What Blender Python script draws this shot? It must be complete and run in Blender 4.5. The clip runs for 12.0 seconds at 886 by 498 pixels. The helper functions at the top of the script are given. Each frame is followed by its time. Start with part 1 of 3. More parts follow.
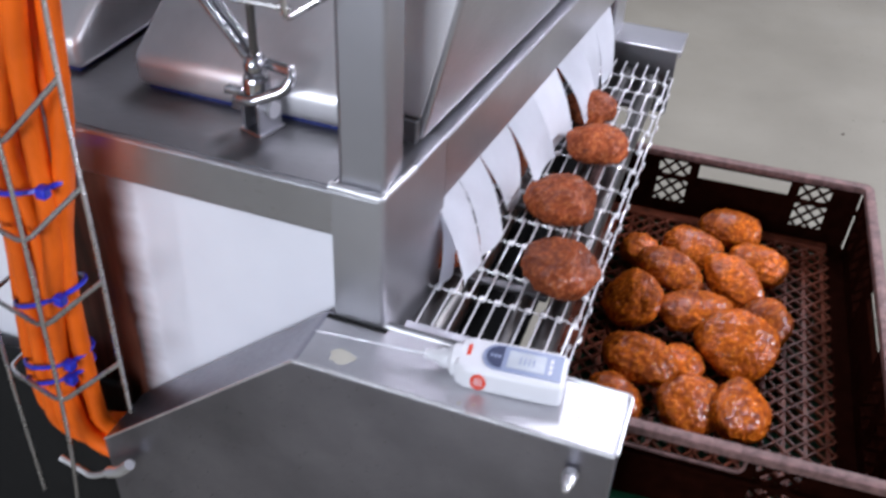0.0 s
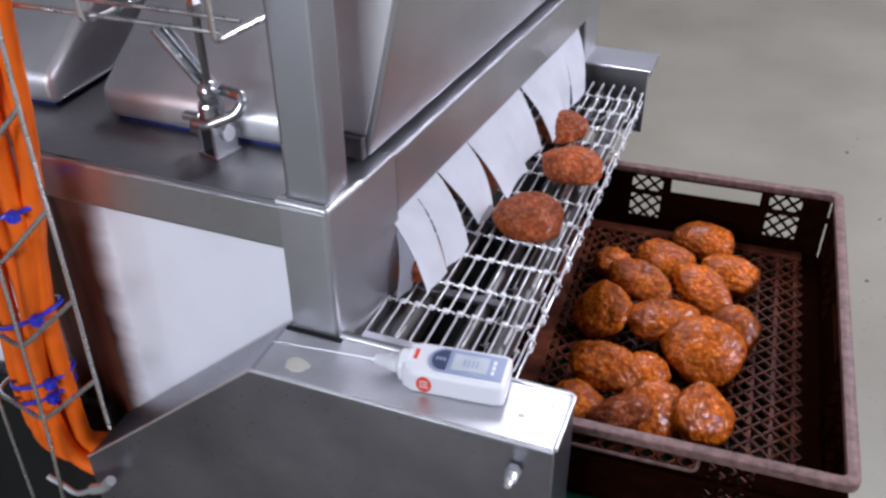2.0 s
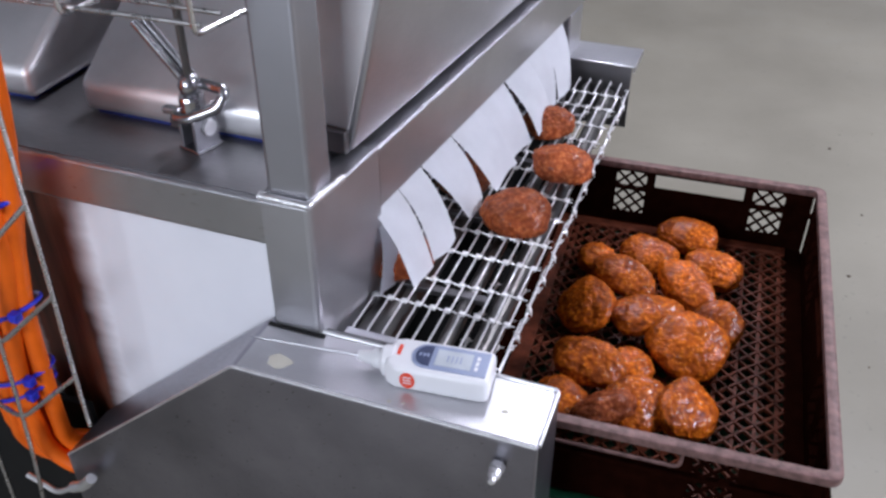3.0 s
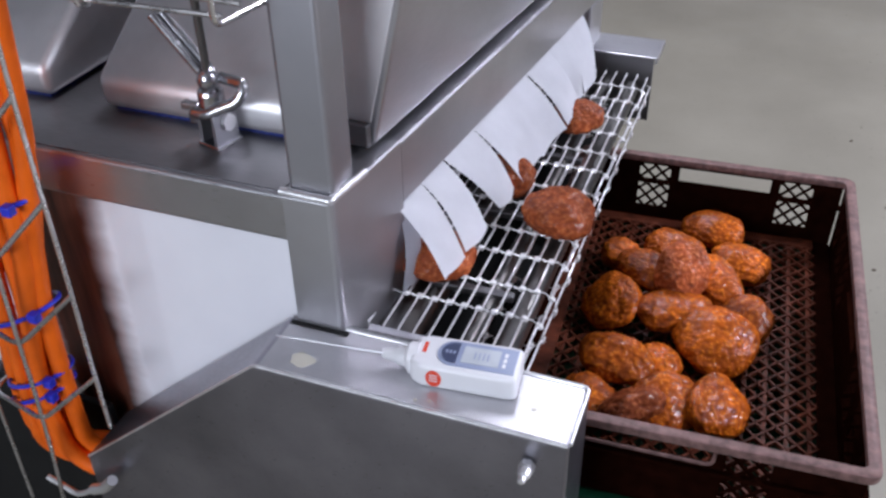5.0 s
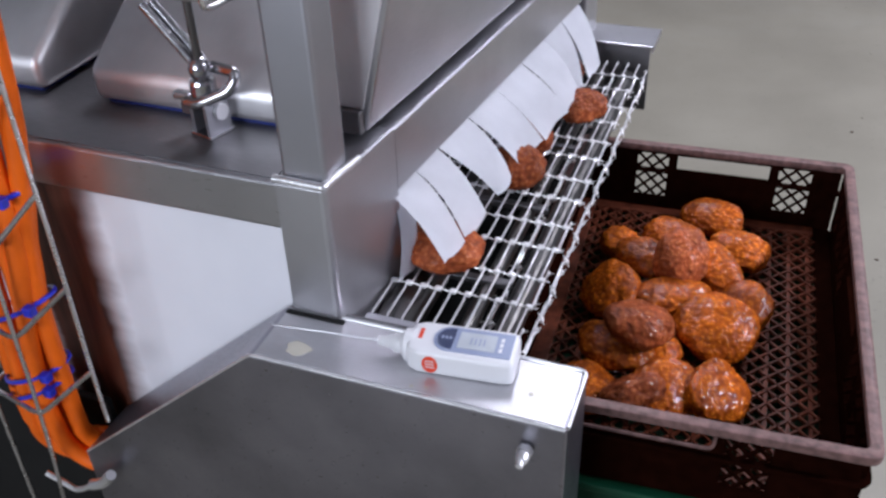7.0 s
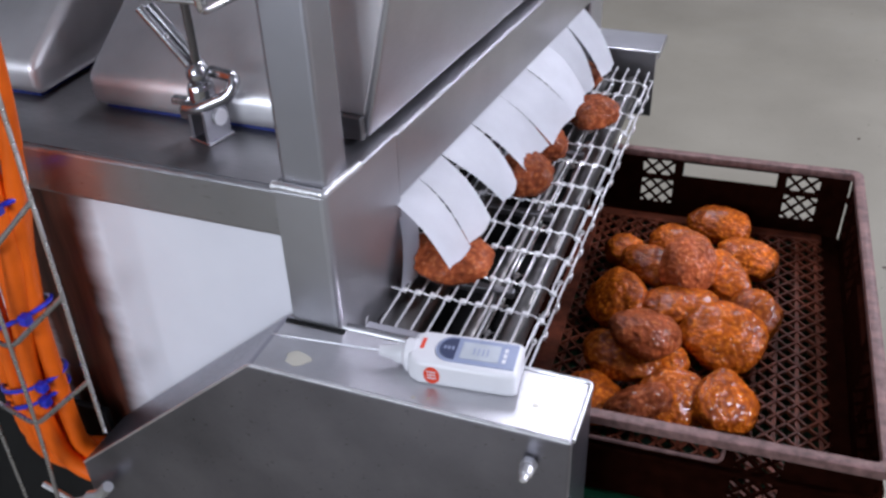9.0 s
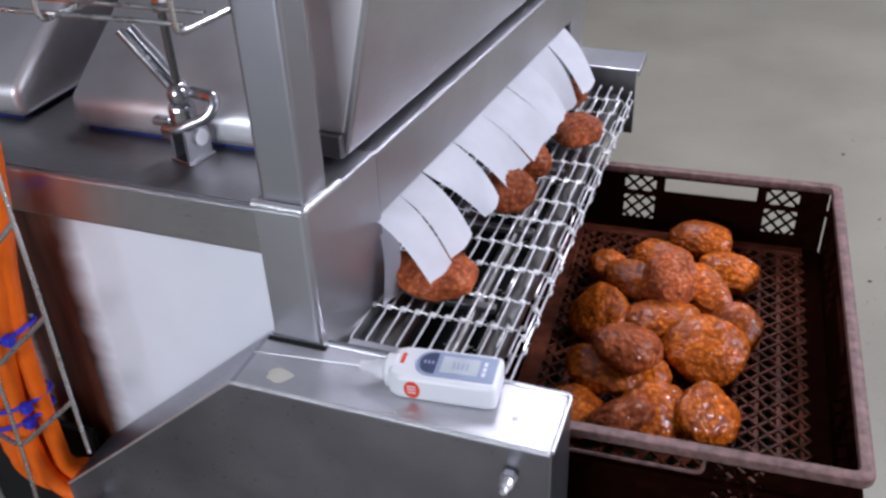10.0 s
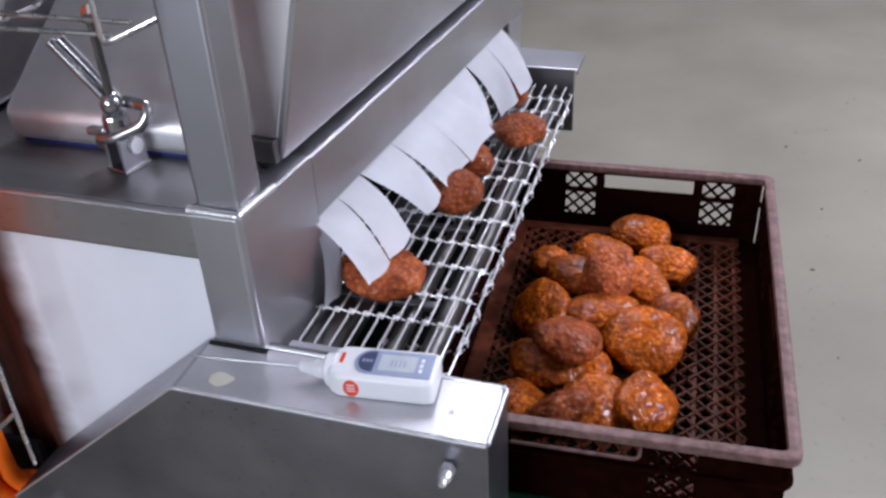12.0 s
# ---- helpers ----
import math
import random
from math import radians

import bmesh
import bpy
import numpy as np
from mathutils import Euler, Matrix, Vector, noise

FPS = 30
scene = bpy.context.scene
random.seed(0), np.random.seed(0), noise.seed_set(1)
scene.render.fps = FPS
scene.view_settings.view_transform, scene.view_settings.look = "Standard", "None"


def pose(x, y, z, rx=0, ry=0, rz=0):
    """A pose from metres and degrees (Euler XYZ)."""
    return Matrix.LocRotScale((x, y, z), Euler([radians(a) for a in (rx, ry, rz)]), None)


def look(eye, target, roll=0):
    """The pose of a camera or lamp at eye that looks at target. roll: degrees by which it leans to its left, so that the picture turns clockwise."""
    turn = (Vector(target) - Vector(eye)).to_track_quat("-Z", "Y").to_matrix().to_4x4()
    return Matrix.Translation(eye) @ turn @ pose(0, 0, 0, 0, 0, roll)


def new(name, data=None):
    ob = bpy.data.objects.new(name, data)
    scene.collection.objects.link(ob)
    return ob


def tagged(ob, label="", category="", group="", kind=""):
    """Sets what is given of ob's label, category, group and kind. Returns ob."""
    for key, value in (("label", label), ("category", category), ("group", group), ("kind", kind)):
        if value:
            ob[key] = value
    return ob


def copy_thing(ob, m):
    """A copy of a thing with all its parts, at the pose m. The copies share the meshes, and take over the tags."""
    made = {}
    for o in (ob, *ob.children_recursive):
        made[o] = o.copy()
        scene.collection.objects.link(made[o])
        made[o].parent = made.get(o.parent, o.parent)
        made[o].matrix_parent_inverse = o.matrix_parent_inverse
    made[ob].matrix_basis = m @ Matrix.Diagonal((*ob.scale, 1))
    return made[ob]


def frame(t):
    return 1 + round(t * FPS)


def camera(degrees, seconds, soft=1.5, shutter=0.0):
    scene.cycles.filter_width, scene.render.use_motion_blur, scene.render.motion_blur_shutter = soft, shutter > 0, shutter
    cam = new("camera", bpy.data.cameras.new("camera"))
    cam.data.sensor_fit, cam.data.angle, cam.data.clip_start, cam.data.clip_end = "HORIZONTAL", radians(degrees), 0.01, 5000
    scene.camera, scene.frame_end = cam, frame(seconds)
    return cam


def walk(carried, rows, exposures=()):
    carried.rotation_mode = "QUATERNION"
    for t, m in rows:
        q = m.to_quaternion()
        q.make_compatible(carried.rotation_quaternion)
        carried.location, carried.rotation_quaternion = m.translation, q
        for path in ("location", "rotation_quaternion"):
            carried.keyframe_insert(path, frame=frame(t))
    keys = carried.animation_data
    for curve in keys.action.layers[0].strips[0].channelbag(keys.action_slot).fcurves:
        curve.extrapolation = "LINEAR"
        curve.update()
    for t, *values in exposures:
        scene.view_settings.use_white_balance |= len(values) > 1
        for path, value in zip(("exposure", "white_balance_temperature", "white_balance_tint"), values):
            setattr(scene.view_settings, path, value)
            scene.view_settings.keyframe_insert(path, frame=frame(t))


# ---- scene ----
cam = camera(51.7, 12.0, soft=2.7, shutter=0.35)
# seconds, eye x y z, then yaw, pitch and roll in degrees
ROWS = [
    (0.0, 0.2945, -0.6941, 1.5184, 18.28, -37.61, 2.99),
    (0.5, 0.3760, -0.6857, 1.5412, 18.67, -34.75, 2.04),
    (1.0, 0.4122, -0.7020, 1.5202, 20.34, -35.63, -0.17),
    (1.5, 0.4109, -0.7073, 1.5165, 21.79, -34.99, -0.73),
    (2.0, 0.4077, -0.7109, 1.5173, 21.27, -35.08, -0.59),
    (2.5, 0.4027, -0.7100, 1.5174, 20.73, -35.20, -0.51),
    (3.0, 0.4075, -0.7061, 1.5132, 20.11, -35.34, 0.06),
    (3.5, 0.4000, -0.7063, 1.5111, 20.24, -35.39, 0.11),
    (5.5, 0.3901, -0.6943, 1.4937, 21.29, -35.37, -1.30),
    (6.0, 0.3923, -0.6946, 1.4931, 21.13, -35.29, -1.12),
    (6.5, 0.3980, -0.6959, 1.4861, 21.47, -35.55, -1.63),
    (7.0, 0.4014, -0.6989, 1.4781, 21.45, -35.18, -2.15),
    (9.0, 0.3972, -0.6827, 1.4680, 21.76, -34.74, -2.27),
    (9.5, 0.4041, -0.6874, 1.4729, 21.24, -33.95, -2.07),
    (10.0, 0.4159, -0.6888, 1.4678, 21.22, -33.40, -2.67),
    (10.5, 0.4234, -0.6862, 1.4665, 22.14, -33.57, -3.70),
    (11.0, 0.4309, -0.6931, 1.4659, 20.93, -33.36, -3.10),
    (11.5, 0.4418, -0.6946, 1.4710, 19.08, -33.51, -2.69),
    (12.0, 0.4510, -0.6965, 1.4749, 18.48, -33.37, -2.91),
]
walk(cam, [(t, pose(x, y, z, 90 + pitch, 0, yaw) @ pose(0, 0, 0, 0, 0, roll)) for t, x, y, z, yaw, pitch, roll in ROWS],
     exposures=[(0.0, 0.30), (0.5, 0.20), (1.0, 0.16), (3.0, 0.10), (6.5, 0.05), (12.0, 0.07)])

# ---- light: a works hall under assumed ceiling tubes, with an added south fill ----
world = bpy.data.worlds.new("hall_air")
world.use_nodes = True
world.node_tree.nodes["Background"].inputs[0].default_value = (0.85, 0.9, 1.0, 1)
world.node_tree.nodes["Background"].inputs[1].default_value = 0.10
scene.world = world
for lx, ly, power in ((3.7, 0.5, 265), (-0.25, 2.2, 58), (1.6, 3.2, 84)):
    tube_light = bpy.data.lights.new("ceiling_tube", "AREA")
    tube_light.shape, tube_light.size, tube_light.size_y = "RECTANGLE", 0.35, 1.5
    tube_light.energy, tube_light.color = power, (0.83, 0.845, 1.0)
    lamp = new("ceiling_tube", tube_light)
    lamp.location = (lx, ly, 3.25)
# unseen fill lamp, added to brighten the upright faces turned south
south_fill = bpy.data.lights.new("added_south_fill", "AREA")
south_fill.shape, south_fill.size, south_fill.size_y = "RECTANGLE", 1.9, 1.2
south_fill.energy, south_fill.color = 112, (0.80, 0.86, 1.0)
lamp = new("added_south_fill", south_fill)
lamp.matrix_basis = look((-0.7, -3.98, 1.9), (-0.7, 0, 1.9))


# ---- materials ----
def material(name, build):
    m = bpy.data.materials.new(name)
    m.use_nodes = True
    nt = m.node_tree
    build(nt, nt.nodes["Principled BSDF"])
    return m


def node(nt, kind, **settings):
    n = nt.nodes.new(kind)
    for key, value in settings.items():
        n.inputs[key.replace("_", " ")].default_value = value
    return n


def noise_ramp(nt, coords, scale, stops, detail=4.0, stretch=(1, 1, 1)):
    """A colour ramp over noise, in object space."""
    mapping = node(nt, "ShaderNodeMapping", Scale=stretch)
    nt.links.new(coords, mapping.inputs[0])
    tex = node(nt, "ShaderNodeTexNoise", Scale=scale, Detail=detail)
    nt.links.new(mapping.outputs[0], tex.inputs["Vector"])
    ramp = nt.nodes.new("ShaderNodeValToRGB")
    while len(ramp.color_ramp.elements) < len(stops):
        ramp.color_ramp.elements.new(0.5)
    for e, (at, col) in zip(ramp.color_ramp.elements, stops):
        e.position, e.color = at, (*col, 1) if len(col) == 3 else col
    nt.links.new(tex.outputs["Fac"], ramp.inputs[0])
    return ramp.outputs[0], tex.outputs["Fac"]


def grey(v):
    return (v, v, v)


def bump(nt, bsdf, height, strength, distance):
    b = node(nt, "ShaderNodeBump", Strength=strength, Distance=distance)
    nt.links.new(height, b.inputs["Height"])
    nt.links.new(b.outputs[0], bsdf.inputs["Normal"])


def steel(name, base, rough, stretch=(1, 1, 1), grain=0.10, stain=0.86):
    def build(nt, bsdf):
        at = nt.nodes.new("ShaderNodeTexCoord").outputs["Object"]
        col, _ = noise_ramp(nt, at, 7.0, [(0.3, tuple(c * stain for c in base)), (0.7, base)], 5.0)
        nt.links.new(col, bsdf.inputs["Base Color"])
        bsdf.inputs["Metallic"].default_value = 1.0
        r, fine = noise_ramp(nt, at, 60.0, [(0.3, grey(rough - 0.07)), (0.7, grey(rough + 0.08))], 3.0, stretch)
        nt.links.new(r, bsdf.inputs["Roughness"])
        bump(nt, bsdf, fine, grain, 0.0006)
    return material(name, build)


def plain(name, base, rough, scale=30.0, vary=0.12, relief=0.05, metal=0.0, coat=0.0, gloss=0.5):
    def build(nt, bsdf):
        at = nt.nodes.new("ShaderNodeTexCoord").outputs["Object"]
        col, fine = noise_ramp(nt, at, scale, [(0.3, tuple(c * (1 - vary) for c in base)), (0.7, tuple(min(1, c * (1 + vary)) for c in base))])
        nt.links.new(col, bsdf.inputs["Base Color"])
        bsdf.inputs["Roughness"].default_value = rough
        bsdf.inputs["Metallic"].default_value = metal
        bsdf.inputs["Coat Weight"].default_value = coat
        bsdf.inputs["Specular IOR Level"].default_value = gloss
        bump(nt, bsdf, fine, relief, 0.001)
    return material(name, build)


STEEL = steel("brushed_steel", (0.56, 0.56, 0.585), 0.34, (1, 12, 12))
STEEL_UP = steel("brushed_steel_upright", (0.56, 0.56, 0.585), 0.42, (45, 45, 4), 0.03)
STEEL_Y = steel("brushed_steel_cross", (0.56, 0.56, 0.585), 0.37, (12, 1, 12))
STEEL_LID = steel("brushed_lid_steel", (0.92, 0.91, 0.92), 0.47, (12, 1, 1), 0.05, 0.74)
# paler copy of the steel, with a bright reflection put into its colour
STEEL_REFLECT = steel("reflection_pale_steel", (0.93, 0.92, 0.93), 0.58, (12, 12, 1), 0.04, 0.8)
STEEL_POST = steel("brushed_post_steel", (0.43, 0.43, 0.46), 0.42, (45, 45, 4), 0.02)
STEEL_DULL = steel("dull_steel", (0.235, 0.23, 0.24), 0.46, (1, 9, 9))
BRIGHT = steel("bright_steel", (0.95, 0.95, 0.96), 0.42, (1, 1, 1), 0.01)
# one cover steel in two tones: front darkened for shade, top as lit
SCUFFED_SHADED = steel("scuffed_shaded_steel", (0.36, 0.352, 0.395), 0.34, (2, 5, 5), 0.22, 0.58)
TOP_LIT = steel("lit_top_steel", (0.58, 0.575, 0.595), 0.45, (2, 6, 6), 0.12, 0.78)
ROLLER = steel("oily_roller_steel", (0.16, 0.155, 0.15), 0.35, (12, 1, 12))
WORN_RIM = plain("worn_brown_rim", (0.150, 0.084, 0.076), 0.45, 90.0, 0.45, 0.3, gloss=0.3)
WORN_LIT_BARS = plain("worn_lit_brown_bars", (0.095, 0.026, 0.014), 0.35, 60.0, 0.5, 0.2, gloss=0.15)
# near-white, half-metal colours stand in for the lamps' gleam on the belt
BELT = plain("bright_belt_wire", (0.86, 0.86, 0.87), 0.30, 60.0, 0.08, 0.0, metal=0.45)
CLIP = plain("gleam_white_belt_clip", (0.93, 0.93, 0.93), 0.25, 60.0, 0.05, 0.0, metal=0.25)
CHROME = steel("dark_chrome", (0.50, 0.50, 0.52), 0.2, (1, 1, 1), 0.0)
WIRE = steel("galvanised_wire", (0.60, 0.59, 0.58), 0.28, (1, 1, 1), 0.0)
WELD = steel("weld_bead", (0.85, 0.85, 0.86), 0.42, (1, 1, 1), 0.15)
# rubber black, which also colours the sheets that stand for shaded hollows
BLACK = plain("rubber_and_shade_black", (0.010, 0.010, 0.010), 0.6, gloss=0.2)
BLUE_SEAL = plain("blue_seal", (0.008, 0.02, 0.14), 0.5)
BLUE_TIE = plain("blue_nylon", (0.02, 0.03, 0.5), 0.35)
ORANGE = plain("orange_sheath", (0.78, 0.125, 0.004), 0.5, 14.0, 0.2, 0.08, gloss=0.3)
WHITE_CASE = plain("white_case", (0.80, 0.80, 0.82), 0.32, 20.0, 0.02, 0.01)
LCD = plain("grey_display", (0.52, 0.56, 0.60), 0.25, 40.0, 0.1, 0.0)
BEZEL = plain("blue_grey_bezel", (0.30, 0.35, 0.50), 0.35, 40.0, 0.06, 0.0)
NAVY = plain("navy_button", (0.04, 0.055, 0.12), 0.4)
RED = plain("red_print", (0.75, 0.06, 0.02), 0.5)
CURTAIN = plain("white_curtain_sheet", (0.90, 0.91, 0.95), 0.4, 26.0, 0.04, 0.05)
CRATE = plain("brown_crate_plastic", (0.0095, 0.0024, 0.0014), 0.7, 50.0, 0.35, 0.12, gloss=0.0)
GREEN = plain("green_crate_plastic", (0.006, 0.060, 0.030), 0.45, gloss=0.2)
WALL = plain("hall_wall_paint", (0.30, 0.31, 0.34), 0.6, 3.0, 0.06)
CEIL = plain("hall_ceiling_paint", (0.33, 0.33, 0.35), 0.7, 3.0, 0.05)
GRIT = plain("dark_grit", (0.07, 0.05, 0.035), 0.8)
RESIDUE = plain("dried_residue", (0.50, 0.48, 0.41), 0.6)


def build_floor(nt, bsdf):
    at = nt.nodes.new("ShaderNodeTexCoord").outputs["Object"]
    big, _ = noise_ramp(nt, at, 1.3, [(0.32, (0.175, 0.161, 0.124)), (0.7, (0.245, 0.228, 0.180))], 6.0)
    spots, fine = noise_ramp(nt, at, 55.0, [(0.24, grey(0.55)), (0.36, grey(1.0))], 3.0)
    mix = nt.nodes.new("ShaderNodeMix")
    mix.data_type, mix.blend_type = "RGBA", "MULTIPLY"
    mix.inputs["Factor"].default_value = 0.5
    nt.links.new(big, mix.inputs["A"])
    nt.links.new(spots, mix.inputs["B"])
    nt.links.new(mix.outputs["Result"], bsdf.inputs["Base Color"])
    r, _ = noise_ramp(nt, at, 4.0, [(0.3, grey(0.42)), (0.7, grey(0.6))])
    nt.links.new(r, bsdf.inputs["Roughness"])
    bump(nt, bsdf, fine, 0.08, 0.002)


FLOOR = material("sealed_concrete", build_floor)


def build_reflection_panel(nt, bsdf):
    """Pale sheet with the cables' reflection painted in as a soft-edged upright brown band."""
    at = nt.nodes.new("ShaderNodeTexCoord").outputs["Object"]
    # pale colour in place of the bright surroundings mirrored in the steel
    pale, fine = noise_ramp(nt, at, 6.0, [(0.3, (0.80, 0.80, 0.845)), (0.7, (0.88, 0.88, 0.92))])
    brown, _ = noise_ramp(nt, at, 9.0, [(0.35, (0.055, 0.022, 0.017)), (0.65, (0.20, 0.068, 0.042))], 3.0, (6, 1, 0.6))
    wobble, _ = noise_ramp(nt, at, 14.0, [(0.3, grey(-0.006)), (0.7, grey(0.010))], 4.0, (1, 1, 2.5))
    split = nt.nodes.new("ShaderNodeSeparateXYZ")
    nt.links.new(at, split.inputs[0])
    place = nt.nodes.new("ShaderNodeMath")
    place.operation = "ADD"
    nt.links.new(split.outputs[0], place.inputs[0])
    nt.links.new(wobble, place.inputs[1])
    band = nt.nodes.new("ShaderNodeValToRGB")
    span = node(nt, "ShaderNodeMapRange", From_Min=-0.50, From_Max=-0.30)
    nt.links.new(place.outputs[0], span.inputs[0])
    e = band.color_ramp.elements
    e[0].position, e[0].color, e[1].position, e[1].color = REFLECTION_BAND[0], (0, 0, 0, 1), REFLECTION_BAND[1], (1, 1, 1, 1)
    for at_, value in ((REFLECTION_BAND[2], 1), (REFLECTION_BAND[3], 0)):
        e.new(at_).color = (value, value, value, 1)
    nt.links.new(span.outputs[0], band.inputs[0])
    mix = nt.nodes.new("ShaderNodeMix")
    mix.data_type = "RGBA"
    nt.links.new(band.outputs[0], mix.inputs["Factor"])
    nt.links.new(pale, mix.inputs["A"])
    nt.links.new(brown, mix.inputs["B"])
    nt.links.new(mix.outputs["Result"], bsdf.inputs["Base Color"])
    bsdf.inputs["Roughness"].default_value = 0.33
    bump(nt, bsdf, fine, 0.02, 0.001)


REFLECTION_BAND = (0.22, 0.28, 0.71, 0.92)
REFLECTION_PANEL = material("painted_reflection_panel", build_reflection_panel)


def crumb(name, dark, mid, light, rough, coat):
    """A fried crust: small crumbs, pale on top and dark between, under a thin film of oil."""
    def build(nt, bsdf):
        at = nt.nodes.new("ShaderNodeTexCoord").outputs["Object"]
        rnd = nt.nodes.new("ShaderNodeObjectInfo").outputs["Random"]
        shift = nt.nodes.new("ShaderNodeVectorMath")
        shift.operation = "ADD"
        nt.links.new(at, shift.inputs[0])
        nt.links.new(rnd, shift.inputs[1])
        _, warp = noise_ramp(nt, shift.outputs[0], 120.0, [(0, grey(0)), (1, grey(1))], 2.0)
        bent = nt.nodes.new("ShaderNodeVectorMath")
        bent.operation = "SCALE"
        bent.inputs[3].default_value = 0.006
        nt.links.new(warp, bent.inputs[0])
        place = nt.nodes.new("ShaderNodeVectorMath")
        place.operation = "ADD"
        nt.links.new(shift.outputs[0], place.inputs[0])
        nt.links.new(bent.outputs[0], place.inputs[1])
        cells = node(nt, "ShaderNodeTexVoronoi", Scale=165.0, Randomness=1.0)
        cells.feature = "SMOOTH_F1"
        nt.links.new(place.outputs[0], cells.inputs["Vector"])
        # the ramp's dark stop paints shade into the crevices between crumbs
        ramp = nt.nodes.new("ShaderNodeValToRGB")
        ramp.color_ramp.elements.new(0.5)
        for e, (p, col) in zip(ramp.color_ramp.elements, ((0.08, light), (0.40, mid), (0.80, dark))):
            e.position, e.color = p, (*col, 1)
        nt.links.new(cells.outputs["Distance"], ramp.inputs[0])
        tone, _ = noise_ramp(nt, shift.outputs[0], 26.0, [(0.32, grey(0.72)), (0.5, grey(1.0)), (0.68, grey(1.5))], 4.0)
        own = node(nt, "ShaderNodeMapRange", To_Min=0.72, To_Max=1.22)
        nt.links.new(rnd, own.inputs[0])
        last = ramp.outputs[0]
        for by in (tone, own.outputs[0]):
            mix = nt.nodes.new("ShaderNodeMix")
            mix.data_type, mix.blend_type = "RGBA", "MULTIPLY"
            mix.inputs["Factor"].default_value = 1.0
            nt.links.new(last, mix.inputs["A"])
            nt.links.new(by, mix.inputs["B"])
            last = mix.outputs["Result"]
        nt.links.new(last, bsdf.inputs["Base Color"])
        bsdf.inputs["Roughness"].default_value = rough
        bsdf.inputs["Coat Weight"].default_value = coat
        bsdf.inputs["Coat Roughness"].default_value = 0.16
        bsdf.inputs["Specular IOR Level"].default_value = 0.08
        rise = nt.nodes.new("ShaderNodeMath")
        rise.operation = "SUBTRACT"
        rise.inputs[0].default_value = 1.0
        nt.links.new(cells.outputs["Distance"], rise.inputs[1])
        bump(nt, bsdf, rise.outputs[0], 0.9, 0.0026)
        wet = node(nt, "ShaderNodeBump", Strength=0.9, Distance=0.0018)
        nt.links.new(rise.outputs[0], wet.inputs["Height"])
        nt.links.new(wet.outputs[0], bsdf.inputs["Coat Normal"])
    return material(name, build)


CRUMB = crumb("oily_fried_crumb", (0.15, 0.025, 0.0015), (0.35, 0.070, 0.0040), (0.60, 0.165, 0.010), 0.6, 0.38)
CRUMB_DRY = crumb("fresh_fried_crumb", (0.15, 0.030, 0.011), (0.30, 0.068, 0.022), (0.46, 0.140, 0.048), 0.55, 0.28)


# ---- mesh helpers ----
def part(name, bm, mat, parent, label="", smooth=False, at=None):
    mesh = bpy.data.meshes.new(name)
    bmesh.ops.recalc_face_normals(bm, faces=bm.faces[:])
    bm.to_mesh(mesh)
    bm.free()
    mesh.materials.append(mat)
    if smooth:
        for p in mesh.polygons:
            p.use_smooth = True
        mesh.set_sharp_from_angle(angle=radians(40))
    ob = new(name, mesh)
    ob.parent = parent
    if at is not None:
        ob.matrix_basis = at
    return tagged(ob, label)


def thing(name, label, category, m=None, group=""):
    ob = new(name)
    if m is not None:
        ob.matrix_basis = m
    return tagged(ob, label, category, group)


def setting(name, bm, mat, label="", category=""):
    return tagged(part(name, bm, mat, None, label), category=category, kind="structure")


def box(x0, x1, y0, y1, z0, z1, r=0.0, seg=2, bm=None):
    made = bmesh.new()
    bmesh.ops.create_cube(made, size=1, matrix=Matrix.Translation(((x0 + x1) / 2, (y0 + y1) / 2, (z0 + z1) / 2)) @ Matrix.Diagonal((x1 - x0, y1 - y0, z1 - z0, 1)))
    if r:
        bmesh.ops.bevel(made, geom=made.edges[:], offset=r, segments=seg, profile=0.5, affect="EDGES")
    return join(bm, made)


def join(bm, made):
    if bm is None:
        return made
    mesh = bpy.data.meshes.new("join")
    made.to_mesh(mesh)
    made.free()
    bm.from_mesh(mesh)
    bpy.data.meshes.remove(mesh)
    return bm


def prism(profile, axis, a, b, r=0.0, seg=2, bm=None):
    """A closed outline in the plane across the axis, drawn out from a to b."""
    made = bmesh.new()
    def at(u, v, w):
        return {"x": (w, u, v), "y": (u, w, v), "z": (u, v, w)}[axis]
    lo = [made.verts.new(at(u, v, a)) for u, v in profile]
    hi = [made.verts.new(at(u, v, b)) for u, v in profile]
    made.faces.new(lo)
    made.faces.new(hi[::-1])
    n = len(profile)
    for i in range(n):
        made.faces.new((lo[i], hi[i], hi[(i + 1) % n], lo[(i + 1) % n]))
    bmesh.ops.recalc_face_normals(made, faces=made.faces[:])
    if r:
        bmesh.ops.bevel(made, geom=made.edges[:], offset=r, segments=seg, profile=0.5, affect="EDGES")
    return join(bm, made)


def rounded(points, r, n=4):
    """A way through the points with its corners rounded."""
    pts = [Vector(p) for p in points]
    out = [pts[0]]
    for a, b, c in zip(pts, pts[1:], pts[2:]):
        s = min(r, (a - b).length * 0.45, (c - b).length * 0.45)
        p, q = b + (a - b).normalized() * s, b + (c - b).normalized() * s
        out += [p.lerp(b, k).lerp(b.lerp(q, k), k) for k in (i / n for i in range(n + 1))]
    return out + [pts[-1]]


